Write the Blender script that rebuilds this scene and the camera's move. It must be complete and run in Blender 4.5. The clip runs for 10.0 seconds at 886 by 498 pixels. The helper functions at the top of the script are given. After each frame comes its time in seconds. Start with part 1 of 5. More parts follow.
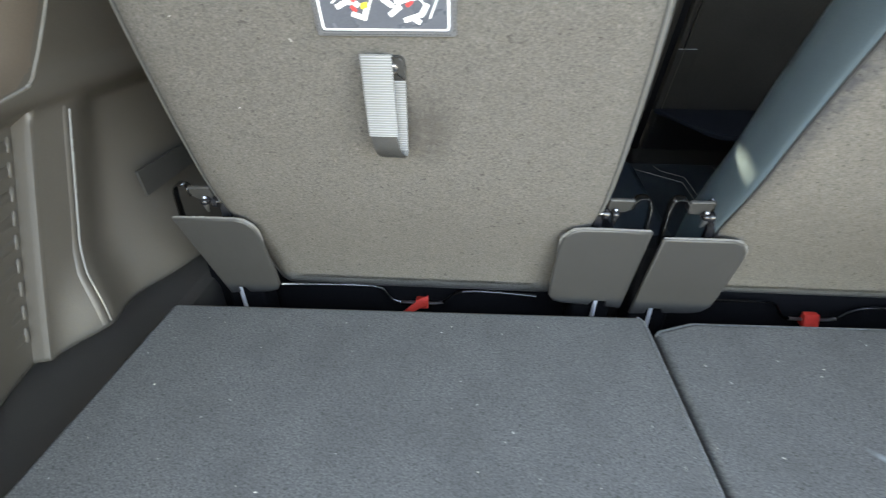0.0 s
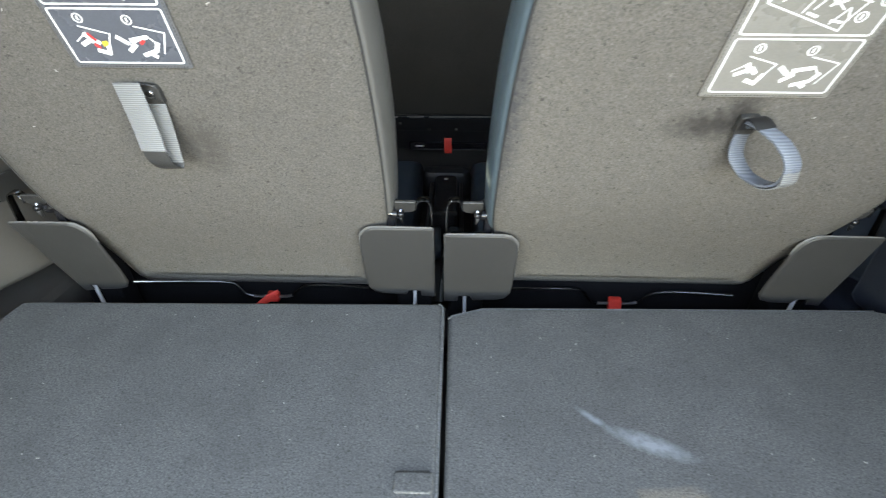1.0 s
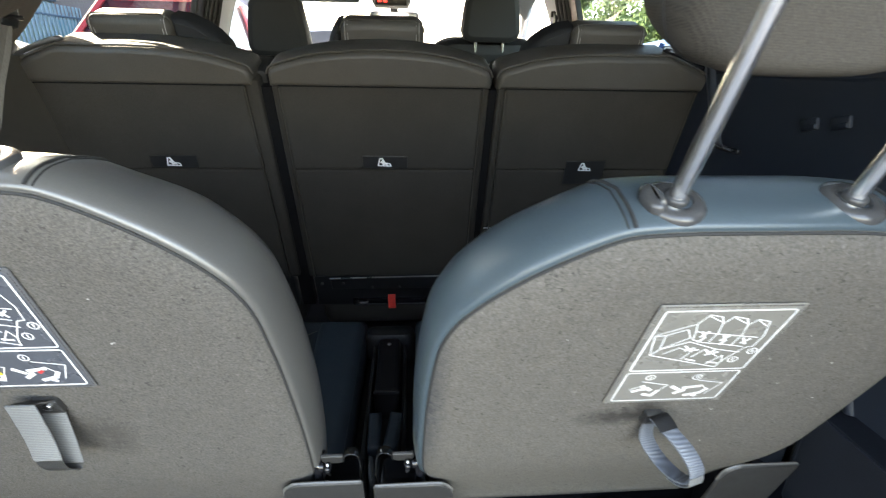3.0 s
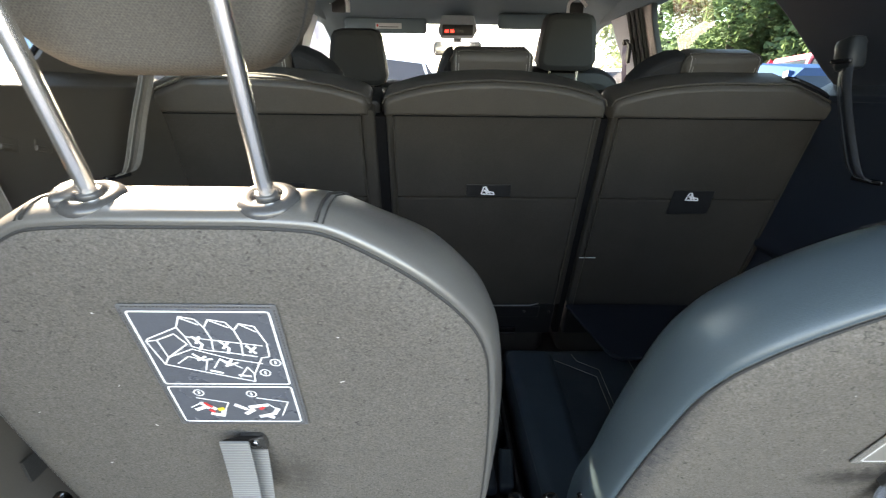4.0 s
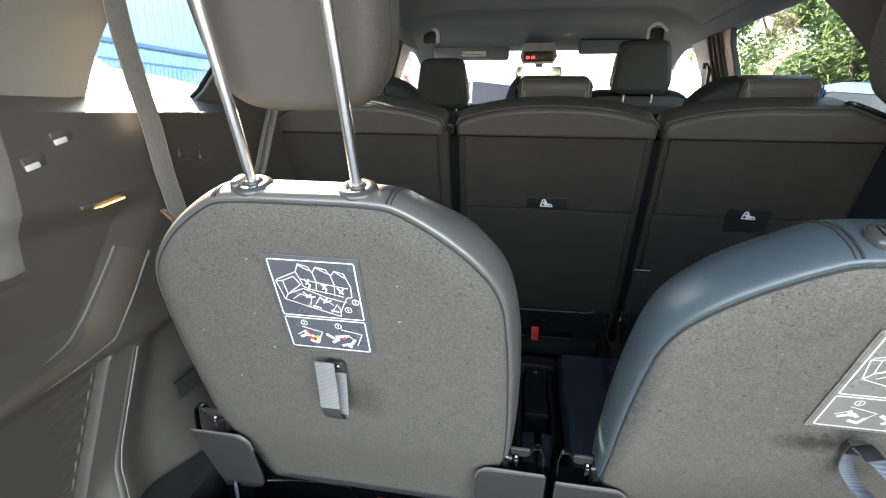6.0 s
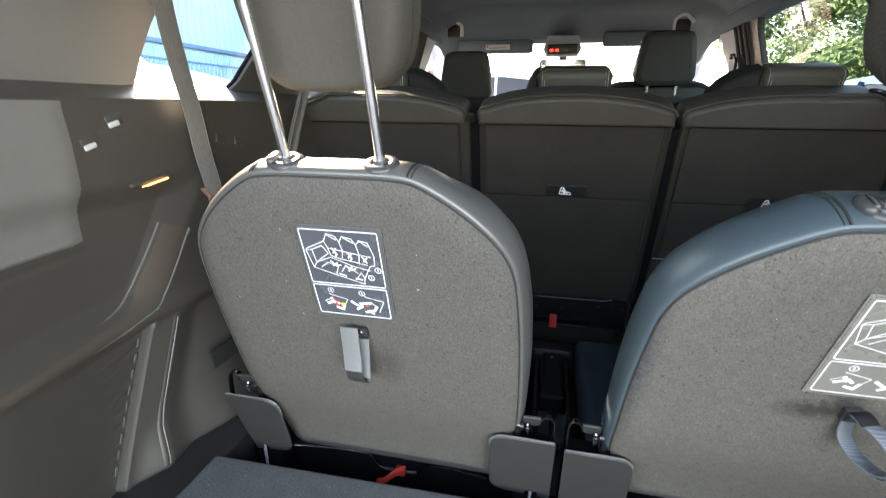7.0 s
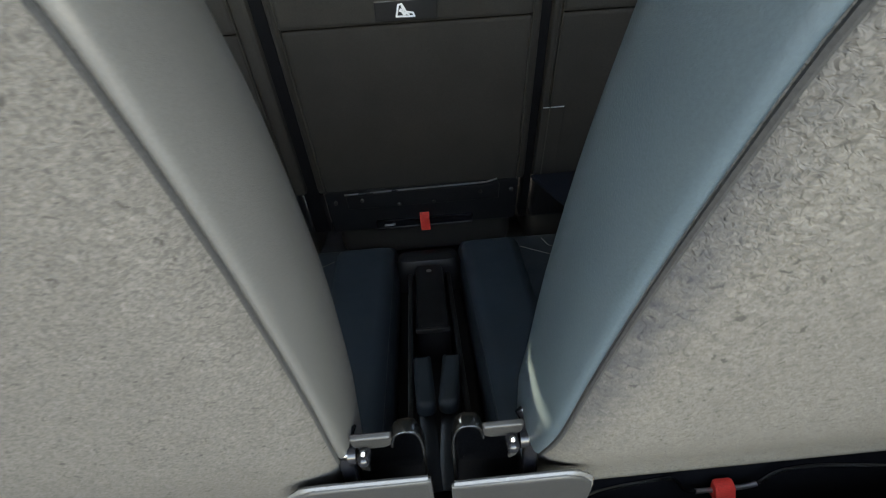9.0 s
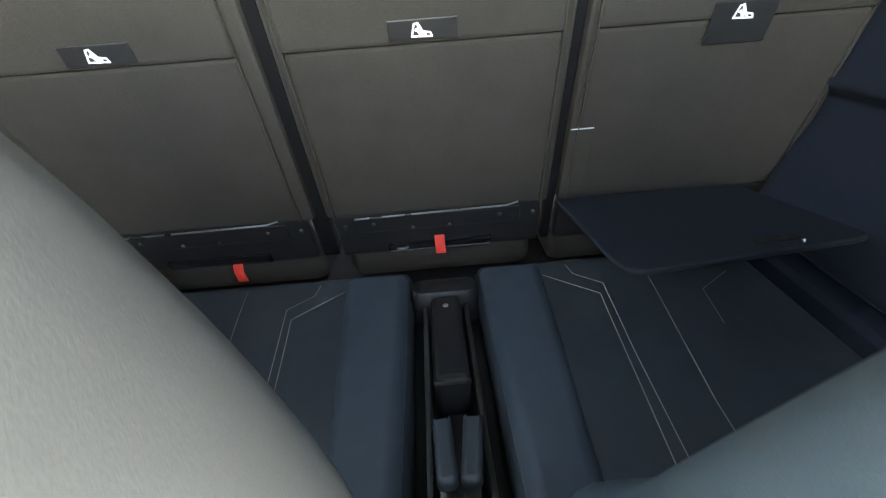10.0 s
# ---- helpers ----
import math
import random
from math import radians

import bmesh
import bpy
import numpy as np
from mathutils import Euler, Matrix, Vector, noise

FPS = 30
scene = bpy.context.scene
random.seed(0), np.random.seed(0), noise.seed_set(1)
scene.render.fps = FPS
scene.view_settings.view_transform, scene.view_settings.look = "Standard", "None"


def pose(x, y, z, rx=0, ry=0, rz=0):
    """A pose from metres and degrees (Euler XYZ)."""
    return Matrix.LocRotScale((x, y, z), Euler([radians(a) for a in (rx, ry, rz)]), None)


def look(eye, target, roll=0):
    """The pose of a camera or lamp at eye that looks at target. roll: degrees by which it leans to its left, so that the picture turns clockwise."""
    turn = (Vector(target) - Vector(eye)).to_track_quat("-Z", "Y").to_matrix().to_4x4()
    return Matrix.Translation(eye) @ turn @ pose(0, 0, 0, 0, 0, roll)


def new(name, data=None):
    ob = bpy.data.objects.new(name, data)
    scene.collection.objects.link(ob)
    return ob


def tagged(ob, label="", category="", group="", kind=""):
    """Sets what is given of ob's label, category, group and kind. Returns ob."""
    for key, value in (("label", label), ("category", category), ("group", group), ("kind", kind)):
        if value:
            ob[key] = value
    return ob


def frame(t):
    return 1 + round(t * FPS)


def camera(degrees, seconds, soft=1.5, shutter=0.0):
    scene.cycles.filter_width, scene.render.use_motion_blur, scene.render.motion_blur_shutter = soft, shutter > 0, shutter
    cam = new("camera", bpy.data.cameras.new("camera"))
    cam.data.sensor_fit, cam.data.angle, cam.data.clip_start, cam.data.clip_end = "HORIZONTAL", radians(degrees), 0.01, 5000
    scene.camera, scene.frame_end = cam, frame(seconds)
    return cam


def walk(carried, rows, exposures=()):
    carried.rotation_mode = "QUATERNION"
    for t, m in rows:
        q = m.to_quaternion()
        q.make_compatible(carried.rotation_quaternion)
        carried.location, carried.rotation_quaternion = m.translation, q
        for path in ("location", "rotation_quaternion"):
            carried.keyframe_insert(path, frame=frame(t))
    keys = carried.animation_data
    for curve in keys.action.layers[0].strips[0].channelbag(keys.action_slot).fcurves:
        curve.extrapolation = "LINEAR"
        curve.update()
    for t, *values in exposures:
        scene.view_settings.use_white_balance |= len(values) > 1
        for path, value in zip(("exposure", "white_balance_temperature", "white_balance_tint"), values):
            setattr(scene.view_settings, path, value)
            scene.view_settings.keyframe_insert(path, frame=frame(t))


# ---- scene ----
cam = camera(87.2, 10.0, soft=1.15, shutter=0.25)
PATH = [
    (0, (-0.194, -0.435, 0.348), (-0.312, 1.263, -0.704), 0.0),
    (0.5, (-0.079, -0.456, 0.365), (-0.151, 1.226, -0.714), -0.0),
    (1, (0.016, -0.485, 0.383), (-0.022, 1.212, -0.675), 0.4),
    (1.5, (0.115, -0.504, 0.406), (0.133, 1.222, -0.604), 0.9),
    (2, (0.161, -0.475, 0.488), (0.246, 1.297, -0.436), 0.6),
    (2.2, (0.164, -0.459, 0.512), (0.267, 1.334, -0.367), 0.5),
    (3.3, (-0.009, -0.392, 0.557), (0.137, 1.477, -0.138), 1.1),
    (3.5, (-0.041, -0.387, 0.556), (0.073, 1.492, -0.119), 0.8),
    (4, (-0.107, -0.38, 0.558), (-0.083, 1.515, -0.082), 0.7),
    (4.5, (-0.148, -0.38, 0.559), (-0.217, 1.519, -0.065), 0.4),
    (5, (-0.157, -0.397, 0.564), (-0.322, 1.502, -0.041), 0.0),
    (5.5, (-0.099, -0.446, 0.561), (-0.337, 1.449, -0.03), 1.0),
    (5.7, (-0.075, -0.477, 0.565), (-0.344, 1.418, -0.015), 0.9),
    (6.8, (-0.045, -0.558, 0.566), (-0.476, 1.314, 0.012), 0.3),
    (7, (-0.042, -0.556, 0.551), (-0.463, 1.311, -0.032), 0.5),
    (7.5, (-0.022, -0.511, 0.455), (-0.377, 1.329, -0.243), 0.5),
    (8, (-0.038, -0.3885, 0.384), (-0.279, 1.426, -0.423), -0.4),
    (8.5, (-0.047, -0.26, 0.366), (-0.102, 1.547, -0.491), -2.4),
    (9, (0.005, -0.189, 0.366), (0.062, 1.581, -0.564), -4.0),
    (9.5, (0.015, -0.138, 0.384), (0.03, 1.612, -0.584), -4.5),
    (10, (-0.003, -0.093, 0.416), (0.014, 1.64, -0.581), -4.6),
]
EXPOSURES = [(0.0, 4.68, 9100, 15), (0.5, 4.72, 9100, 15), (1.5, 4.42, 9100, 15), (2.2, 4.42, 9000, 15), (3.5, 4.25, 8500, 16), (5.5, 4.25, 8500, 16), (7.0, 4.15, 8500, 17), (7.5, 4.02, 8900, 17), (8.5, 4.28, 9100, 16), (9.0, 4.5, 9100, 15), (9.5, 5.15, 9250, 15), (10.0, 6.25, 9400, 15)]
SUN, SUN_UP, SUN_TURN, SKY = 5.0, 30.0, 322.0, 0.15
walk(cam, [(t, look(eye, target, roll)) for t, eye, target, roll in PATH], EXPOSURES)

# ---- light ----
world = bpy.data.worlds.new("sky")
scene.world = world
world.use_nodes = True
wn = world.node_tree.nodes
sky = wn.new("ShaderNodeTexSky")
sky.sky_type = "NISHITA"
sky.sun_disc = False
sky.sun_elevation = radians(SUN_UP)
sky.sun_rotation = radians(SUN_TURN)
wn["Background"].inputs["Strength"].default_value = SKY
world.node_tree.links.new(sky.outputs["Color"], wn["Background"].inputs["Color"])
sun = new("sun", bpy.data.lights.new("sun", "SUN"))
sun.data.energy = SUN
sun.data.angle = radians(0.5)
sun.data.color = (1.0, 0.95, 0.87)
# sun_rotation turns clockwise from +y
SUN_WAY = Vector((math.sin(radians(SUN_TURN)) * math.cos(radians(SUN_UP)), math.cos(radians(SUN_TURN)) * math.cos(radians(SUN_UP)), math.sin(radians(SUN_UP))))
sun.matrix_world = look(SUN_WAY * 30, (0, 0, 0))

# ---- materials ----


def mat(name, colour, rough=0.6, metal=0.0, fine=0.0, fine_scale=400.0, blotch=0.0, blotch_scale=9.0, bump=0.0, bump_scale=None,
        spec=0.5, tint=None, coat=0.0, stretch=(1, 1, 1), worn=0.0, curl=0.0, fleck=0.0):
    """A surface with grain (fine; curled into fibres by curl), sparse dark tufts (fleck), stains (blotch), relief (bump) and uneven gloss (worn)."""
    m = bpy.data.materials.new(name)
    m.use_nodes = True
    nt = m.node_tree
    b = nt.nodes["Principled BSDF"]
    b.inputs["Roughness"].default_value = rough
    b.inputs["Metallic"].default_value = metal
    b.inputs["Specular IOR Level"].default_value = spec
    b.inputs["Coat Weight"].default_value = coat
    b.inputs["Base Color"].default_value = (*colour, 1)
    tc = nt.nodes.new("ShaderNodeTexCoord")
    mp = nt.nodes.new("ShaderNodeMapping")
    mp.inputs["Scale"].default_value = stretch
    nt.links.new(tc.outputs["Object"], mp.inputs["Vector"])

    def noise_of(scale, detail=3.0, roughness=0.6, distortion=0.0):
        n = nt.nodes.new("ShaderNodeTexNoise")
        n.inputs["Scale"].default_value = scale
        n.inputs["Detail"].default_value = detail
        n.inputs["Roughness"].default_value = roughness
        n.inputs["Distortion"].default_value = distortion
        nt.links.new(mp.outputs["Vector"], n.inputs["Vector"])
        return n.outputs["Fac"]

    def ramp(value, lo, hi, a, z):
        r = nt.nodes.new("ShaderNodeMapRange")
        for key, v in (("From Min", lo), ("From Max", hi), ("To Min", a), ("To Max", z)):
            r.inputs[key].default_value = v
        nt.links.new(value, r.inputs["Value"])
        return r.outputs["Result"]

    def mixed(fac, a, c):
        x = nt.nodes.new("ShaderNodeMix")
        x.data_type = "RGBA"
        nt.links.new(fac, x.inputs["Factor"])
        for sock, v in (("A", a), ("B", c)):
            s = [i for i in x.inputs if i.name == sock and i.type == "RGBA"][0]
            if isinstance(v, tuple):
                s.default_value = (*v, 1)
            else:
                nt.links.new(v, s)
        return [o for o in x.outputs if o.type == "RGBA"][0]

    col = None
    if fine:
        f = noise_of(fine_scale, 2.0 if curl else 3.0, 0.6, curl)
        lo, hi = tuple(v * (1 - fine) for v in colour), tuple(min(1, v * (1 + fine)) for v in colour)
        col = mixed(ramp(f, 0.32, 0.68, 0, 1), lo, hi)
    if blotch:
        g = ramp(noise_of(blotch_scale, 4.0), 0.35, 0.7, 0, blotch)
        col = mixed(g, col if col is not None else colour, tint or tuple(v * 0.55 for v in colour))
    if fleck:
        g = ramp(noise_of(fine_scale * 0.45, 1.0, 0.5, curl * 1.3), 0.66, 0.75, 0, fleck)
        col = mixed(g, col, tuple(v * 0.40 for v in colour))
        g = ramp(noise_of(fine_scale * 0.6, 1.0, 0.5, curl), 0.68, 0.76, 0, fleck * 0.6)
        col = mixed(g, col, tuple(v * 1.75 for v in colour))
    if col is not None:
        nt.links.new(col, b.inputs["Base Color"])
    if worn:
        nt.links.new(ramp(noise_of(14.0, 5.0), 0.3, 0.7, max(0.03, rough - worn), min(1, rough + worn)), b.inputs["Roughness"])
    if bump:
        bn = nt.nodes.new("ShaderNodeBump")
        bn.inputs["Strength"].default_value = 1.0
        bn.inputs["Distance"].default_value = bump
        nt.links.new(noise_of(bump_scale or fine_scale, 2.0, 0.6, curl), bn.inputs["Height"])
        nt.links.new(bn.outputs["Normal"], b.inputs["Normal"])
    m["tools"] = 0
    return m


def emitting(name, colour, strength):
    m = bpy.data.materials.new(name)
    m.use_nodes = True
    b = m.node_tree.nodes["Principled BSDF"]
    b.inputs["Base Color"].default_value = (*colour, 1)
    b.inputs["Emission Color"].default_value = (*colour, 1)
    b.inputs["Emission Strength"].default_value = strength
    return m


def pane(name, tint, rough=0.0):
    """A thin clear pane: see-through, with a mirror's gloss at a slant."""
    m = bpy.data.materials.new(name)
    m.use_nodes = True
    nt = m.node_tree
    nt.nodes.remove(nt.nodes["Principled BSDF"])
    out = nt.nodes["Material Output"]
    clear, gloss, mix, fr = (nt.nodes.new(k) for k in ("ShaderNodeBsdfTransparent", "ShaderNodeBsdfGlossy", "ShaderNodeMixShader", "ShaderNodeFresnel"))
    clear.inputs["Color"].default_value = (*tint, 1)
    gloss.inputs["Roughness"].default_value = rough
    fr.inputs["IOR"].default_value = 1.45
    nt.links.new(fr.outputs["Fac"], mix.inputs["Fac"])
    nt.links.new(clear.outputs["BSDF"], mix.inputs[1])
    nt.links.new(gloss.outputs["BSDF"], mix.inputs[2])
    nt.links.new(mix.outputs["Shader"], out.inputs["Surface"])
    return m


FELT = mat("grey_felt", (0.0905, 0.084, 0.0765), 0.95, fine=0.3, fine_scale=600, blotch=0.16, blotch_scale=60, bump=0.0007, bump_scale=520, spec=0.12, curl=0.8, fleck=0.78)
BOARD = mat("boot_carpet", (0.120, 0.119, 0.115), 0.95, fine=0.45, fine_scale=620, blotch=0.4, blotch_scale=14, spec=0.15, curl=0.7, fleck=0.6)
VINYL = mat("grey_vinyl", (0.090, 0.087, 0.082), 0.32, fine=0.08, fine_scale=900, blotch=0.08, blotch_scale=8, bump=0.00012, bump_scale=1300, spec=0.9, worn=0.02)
# Same grey vinyl, with the sky's blue reflection put into its colour.
VINYL_SKYLIT = mat("grey_vinyl_sky_tinted", (0.052, 0.073, 0.086), 0.3, fine=0.08, fine_scale=900, blotch=0.08, blotch_scale=8, bump=0.00012, bump_scale=1300, spec=0.5, worn=0.02)
WELT = mat("dark_welt", (0.02, 0.02, 0.02), 0.8, fine=0.3, fine_scale=900)
PLASTIC = mat("grey_plastic", (0.0335, 0.0325, 0.0315), 0.42, fine=0.1, fine_scale=700, blotch=0.25, blotch_scale=12, bump=0.0002, bump_scale=1200, worn=0.08)
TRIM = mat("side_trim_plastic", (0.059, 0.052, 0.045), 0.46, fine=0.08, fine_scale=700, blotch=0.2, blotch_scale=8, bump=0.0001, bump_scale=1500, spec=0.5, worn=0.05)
# Pale rear trim, lightened further for flare haze and daylight at the opening.
TRIM_PALE = mat("pale_trim_with_haze", (0.17, 0.163, 0.153), 0.5, fine=0.08, fine_scale=700, blotch=0.12, blotch_scale=8, bump=0.0001, bump_scale=1500)
TRIM_BROWN = mat("brown_side_trim_plastic", (0.078, 0.062, 0.050), 0.42, fine=0.08, fine_scale=700, blotch=0.2, blotch_scale=10, bump=0.0001, bump_scale=1500, worn=0.05)
# Pale plastic: worn cover edges, and highlights painted along the side panel's creases.
LIP = mat("worn_edge_and_highlight", (0.13, 0.125, 0.118), 0.25, fine=0.1, fine_scale=700, worn=0.05)
BOARD_EDGE = mat("worn_carpet_edge", (0.165, 0.165, 0.16), 0.95, fine=0.5, fine_scale=700, blotch=0.5, blotch_scale=40, bump=0.0003, bump_scale=700, spec=0.15)
LID = mat("navy_carpet", (0.0095, 0.0122, 0.0180), 0.9, fine=0.4, fine_scale=700, blotch=0.3, blotch_scale=16, bump=0.0002, bump_scale=1100, spec=0.2)
# Copy of TRIM with the right side's shade put into its colour.
TRIM_SHADED = mat("side_trim_plastic_shaded", (0.014, 0.0185, 0.028), 0.5, fine=0.08, fine_scale=700, blotch=0.2, blotch_scale=8, bump=0.0002, bump_scale=1200, spec=0.28)
BLACK = mat("black_plastic", (0.012, 0.012, 0.013), 0.45, fine=0.2, fine_scale=500, blotch=0.3, blotch_scale=20, worn=0.1)
PAINTED = mat("black_painted_steel", (0.012, 0.012, 0.014), 0.18, blotch=0.2, blotch_scale=30, worn=0.08)
CHROME = mat("chrome", (0.96, 0.96, 0.95), 0.27, metal=1.0, fine=0.03, fine_scale=900)
STEEL = mat("steel", (0.5, 0.5, 0.5), 0.3, metal=1.0, worn=0.1)
DARK_STEEL = mat("dark_steel", (0.2, 0.2, 0.2), 0.22, metal=1.0, worn=0.06)
COLLAR = mat("grey_collar_plastic", (0.05, 0.05, 0.051), 0.22, fine=0.1, fine_scale=700, worn=0.05)
LEATHER = mat("brown_black_leather", (0.050, 0.0445, 0.038), 0.55, fine=0.2, fine_scale=700, blotch=0.25, blotch_scale=20, bump=0.0004, bump_scale=700, worn=0.06, spec=0.4)
SEAT_BLACK = mat("black_seat_leather", (0.012, 0.0125, 0.0135), 0.6, fine=0.2, fine_scale=700, blotch=0.25, blotch_scale=20, spec=0.3)
CLOTH = mat("dark_seat_cloth", (0.0295, 0.0263, 0.023), 0.85, fine=0.4, fine_scale=900, blotch=0.45, blotch_scale=10, bump=0.0003, bump_scale=1500, spec=0.25)
CUSHION = mat("slate_cushion_vinyl", (0.034, 0.044, 0.052), 0.5, fine=0.15, fine_scale=900, blotch=0.3, blotch_scale=16, bump=0.0003, bump_scale=1200, worn=0.08)
BOLSTER = mat("slate_blue_bolster_vinyl", (0.042, 0.060, 0.076), 0.5, fine=0.15, fine_scale=900, blotch=0.3, blotch_scale=16, bump=0.0003, bump_scale=1200, worn=0.08)
THREAD = mat("pale_thread", (0.28, 0.27, 0.25), 0.8, fine=0.3, fine_scale=1500)
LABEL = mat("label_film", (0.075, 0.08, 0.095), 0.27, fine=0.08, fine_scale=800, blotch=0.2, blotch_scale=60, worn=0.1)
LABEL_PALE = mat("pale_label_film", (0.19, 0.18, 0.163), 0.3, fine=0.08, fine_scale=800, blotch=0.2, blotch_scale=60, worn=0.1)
HEM = mat("label_hem", (0.085, 0.085, 0.09), 0.5, fine=0.2, fine_scale=1200)
INK = mat("white_print", (0.8, 0.8, 0.8), 0.45, fine=0.05, fine_scale=900)
INK_RED = mat("red_print", (0.6, 0.04, 0.04), 0.5, fine=0.05, fine_scale=900)
INK_YELLOW = mat("yellow_print", (0.75, 0.55, 0.05), 0.5, fine=0.05, fine_scale=900)
RED = mat("red_webbing", (0.8, 0.05, 0.035), 0.6, fine=0.15, fine_scale=1500, stretch=(0.2, 1, 1))
BELT = mat("taupe_belt_webbing", (0.15, 0.14, 0.126), 0.6, fine=0.2, fine_scale=900, stretch=(1, 1, 0.1))
BELT_DARK = mat("slate_belt_webbing", (0.026, 0.031, 0.040), 0.6, fine=0.2, fine_scale=900, stretch=(1, 1, 0.1))
PILLAR_BLACK = mat("slate_black_pillar_plastic", (0.010, 0.0125, 0.0145), 0.5, fine=0.1, fine_scale=700, blotch=0.2, blotch_scale=8, spec=0.35)
# Trim plastic with warm light put into its colour.
LIT_EDGE = mat("warm_lit_plastic", (0.13, 0.062, 0.035), 0.5, fine=0.1, fine_scale=700)
BELT_PURPLE = mat("purple_belt_webbing", (0.10, 0.07, 0.15), 0.6, fine=0.2, fine_scale=900, stretch=(1, 1, 0.1))
LINER = mat("headliner", (0.112, 0.150, 0.174), 0.9, fine=0.15, fine_scale=700, blotch=0.2, blotch_scale=6, bump=0.0003)
PILLAR = mat("grey_pillar_trim", (0.25, 0.275, 0.30), 0.65, fine=0.1, fine_scale=700, blotch=0.2, blotch_scale=8)
PILLAR_PALE = mat("pale_grey_pillar_trim", (0.46, 0.49, 0.52), 0.6, fine=0.1, fine_scale=700, blotch=0.2, blotch_scale=8)
PALE = mat("pale_grey_plastic", (0.5, 0.5, 0.5), 0.4, fine=0.05, fine_scale=600, worn=0.08)
LAMP_GLASS = emitting("warm_lamp_lens", (1.0, 0.60, 0.26), 0.22)
LED_RED = emitting("red_indicator", (1.0, 0.05, 0.04), 0.22)
GLASS = pane("clear_glass", (0.93, 0.95, 0.94))
GLASS_CYAN = pane("cyan_glass", (0.62, 0.82, 0.88))
GLASS_HALF = pane("light_privacy_glass", (0.50, 0.62, 0.63))
GLASS_DIM = pane("privacy_glass_dim", (0.3, 0.33, 0.32))
# For the unseen right quarter window; dark tint added to hold light back.
GLASS_UNSEEN = pane("privacy_glass", (0.12, 0.13, 0.13))


def webbing(name, colour, dark):
    """Ribbed strap webbing: fine ribs across the strap."""
    m = mat(name, colour, 0.5, fine=0.1, fine_scale=1200)
    nt = m.node_tree
    b = nt.nodes["Principled BSDF"]
    tc = nt.nodes.new("ShaderNodeTexCoord")
    w = nt.nodes.new("ShaderNodeTexWave")
    w.bands_direction = "Z"
    w.inputs["Scale"].default_value = 165.0
    w.inputs["Distortion"].default_value = 0.3
    nt.links.new(tc.outputs["Object"], w.inputs["Vector"])
    x = nt.nodes.new("ShaderNodeMix")
    x.data_type = "RGBA"
    cs = [i for i in x.inputs if i.type == "RGBA"]
    cs[0].default_value, cs[1].default_value = (*dark, 1), (*colour, 1)
    nt.links.new(w.outputs["Fac"], x.inputs["Factor"])
    nt.links.new([o for o in x.outputs if o.type == "RGBA"][0], b.inputs["Base Color"])
    bn = nt.nodes.new("ShaderNodeBump")
    bn.inputs["Distance"].default_value = 0.0003
    nt.links.new(w.outputs["Fac"], bn.inputs["Height"])
    nt.links.new(bn.outputs["Normal"], b.inputs["Normal"])
    return m


def woven(name, colour):
    """Plain-woven cloth: two crossed thread waves over grain."""
    m = mat(name, colour, 0.88, fine=0.22, fine_scale=900, blotch=0.12, blotch_scale=20, bump=0.0002, bump_scale=1200, spec=0.25)
    nt = m.node_tree
    b = nt.nodes["Principled BSDF"]
    grain = b.inputs["Base Color"].links[0].from_socket
    tc = nt.nodes.new("ShaderNodeTexCoord")
    threads = []
    for turn in (0.65, -0.75):
        mp = nt.nodes.new("ShaderNodeMapping")
        mp.inputs["Rotation"].default_value = (0.0, turn, 0.0)
        nt.links.new(tc.outputs["Object"], mp.inputs["Vector"])
        w = nt.nodes.new("ShaderNodeTexWave")
        w.bands_direction = "X"
        w.inputs["Scale"].default_value = 190.0
        w.inputs["Distortion"].default_value = 0.8
        w.inputs["Detail"].default_value = 1.0
        nt.links.new(mp.outputs["Vector"], w.inputs["Vector"])
        threads.append(w.outputs["Fac"])
    cross = nt.nodes.new("ShaderNodeMath")
    cross.operation = "MULTIPLY"
    nt.links.new(threads[0], cross.inputs[0])
    nt.links.new(threads[1], cross.inputs[1])
    x = nt.nodes.new("ShaderNodeMix")
    x.data_type = "RGBA"
    x.blend_type = "MULTIPLY"
    amount = nt.nodes.new("ShaderNodeMapRange")
    amount.inputs["To Max"].default_value = 0.55
    nt.links.new(cross.outputs["Value"], amount.inputs["Value"])
    nt.links.new(amount.outputs["Result"], x.inputs["Factor"])
    base, dark = [i for i in x.inputs if i.type == "RGBA"]
    nt.links.new(grain, base)
    dark.default_value = (0.35, 0.35, 0.35, 1)
    nt.links.new([o for o in x.outputs if o.type == "RGBA"][0], b.inputs["Base Color"])
    return m


HEADCLOTH = woven("taupe_headrest_cloth", (0.070, 0.063, 0.0545))
WEB = webbing("grey_ribbed_webbing", (0.2, 0.205, 0.205), (0.11, 0.11, 0.112))

WEB_SLEEK = webbing("slate_ribbed_webbing", (0.15, 0.17, 0.20), (0.09, 0.10, 0.12))

# ---- mesh helpers ----
I4 = Matrix.Identity(4)


def part(name, bm, material, parent=None, label="", smooth=True, sharp=40):
    """Links a bmesh as one object; under its parent where one is given (its coordinates are the parent's)."""
    for f in bm.faces:
        f.smooth = smooth and not f.tag
    bmesh.ops.recalc_face_normals(bm, faces=bm.faces)
    me = bpy.data.meshes.new(name)
    bm.to_mesh(me)
    bm.free()
    me.materials.append(material)
    if smooth:
        me.set_sharp_from_angle(angle=radians(sharp))
    ob = new(name, me)
    if parent:
        ob.parent = parent
    if label:
        tagged(ob, label)
    return ob


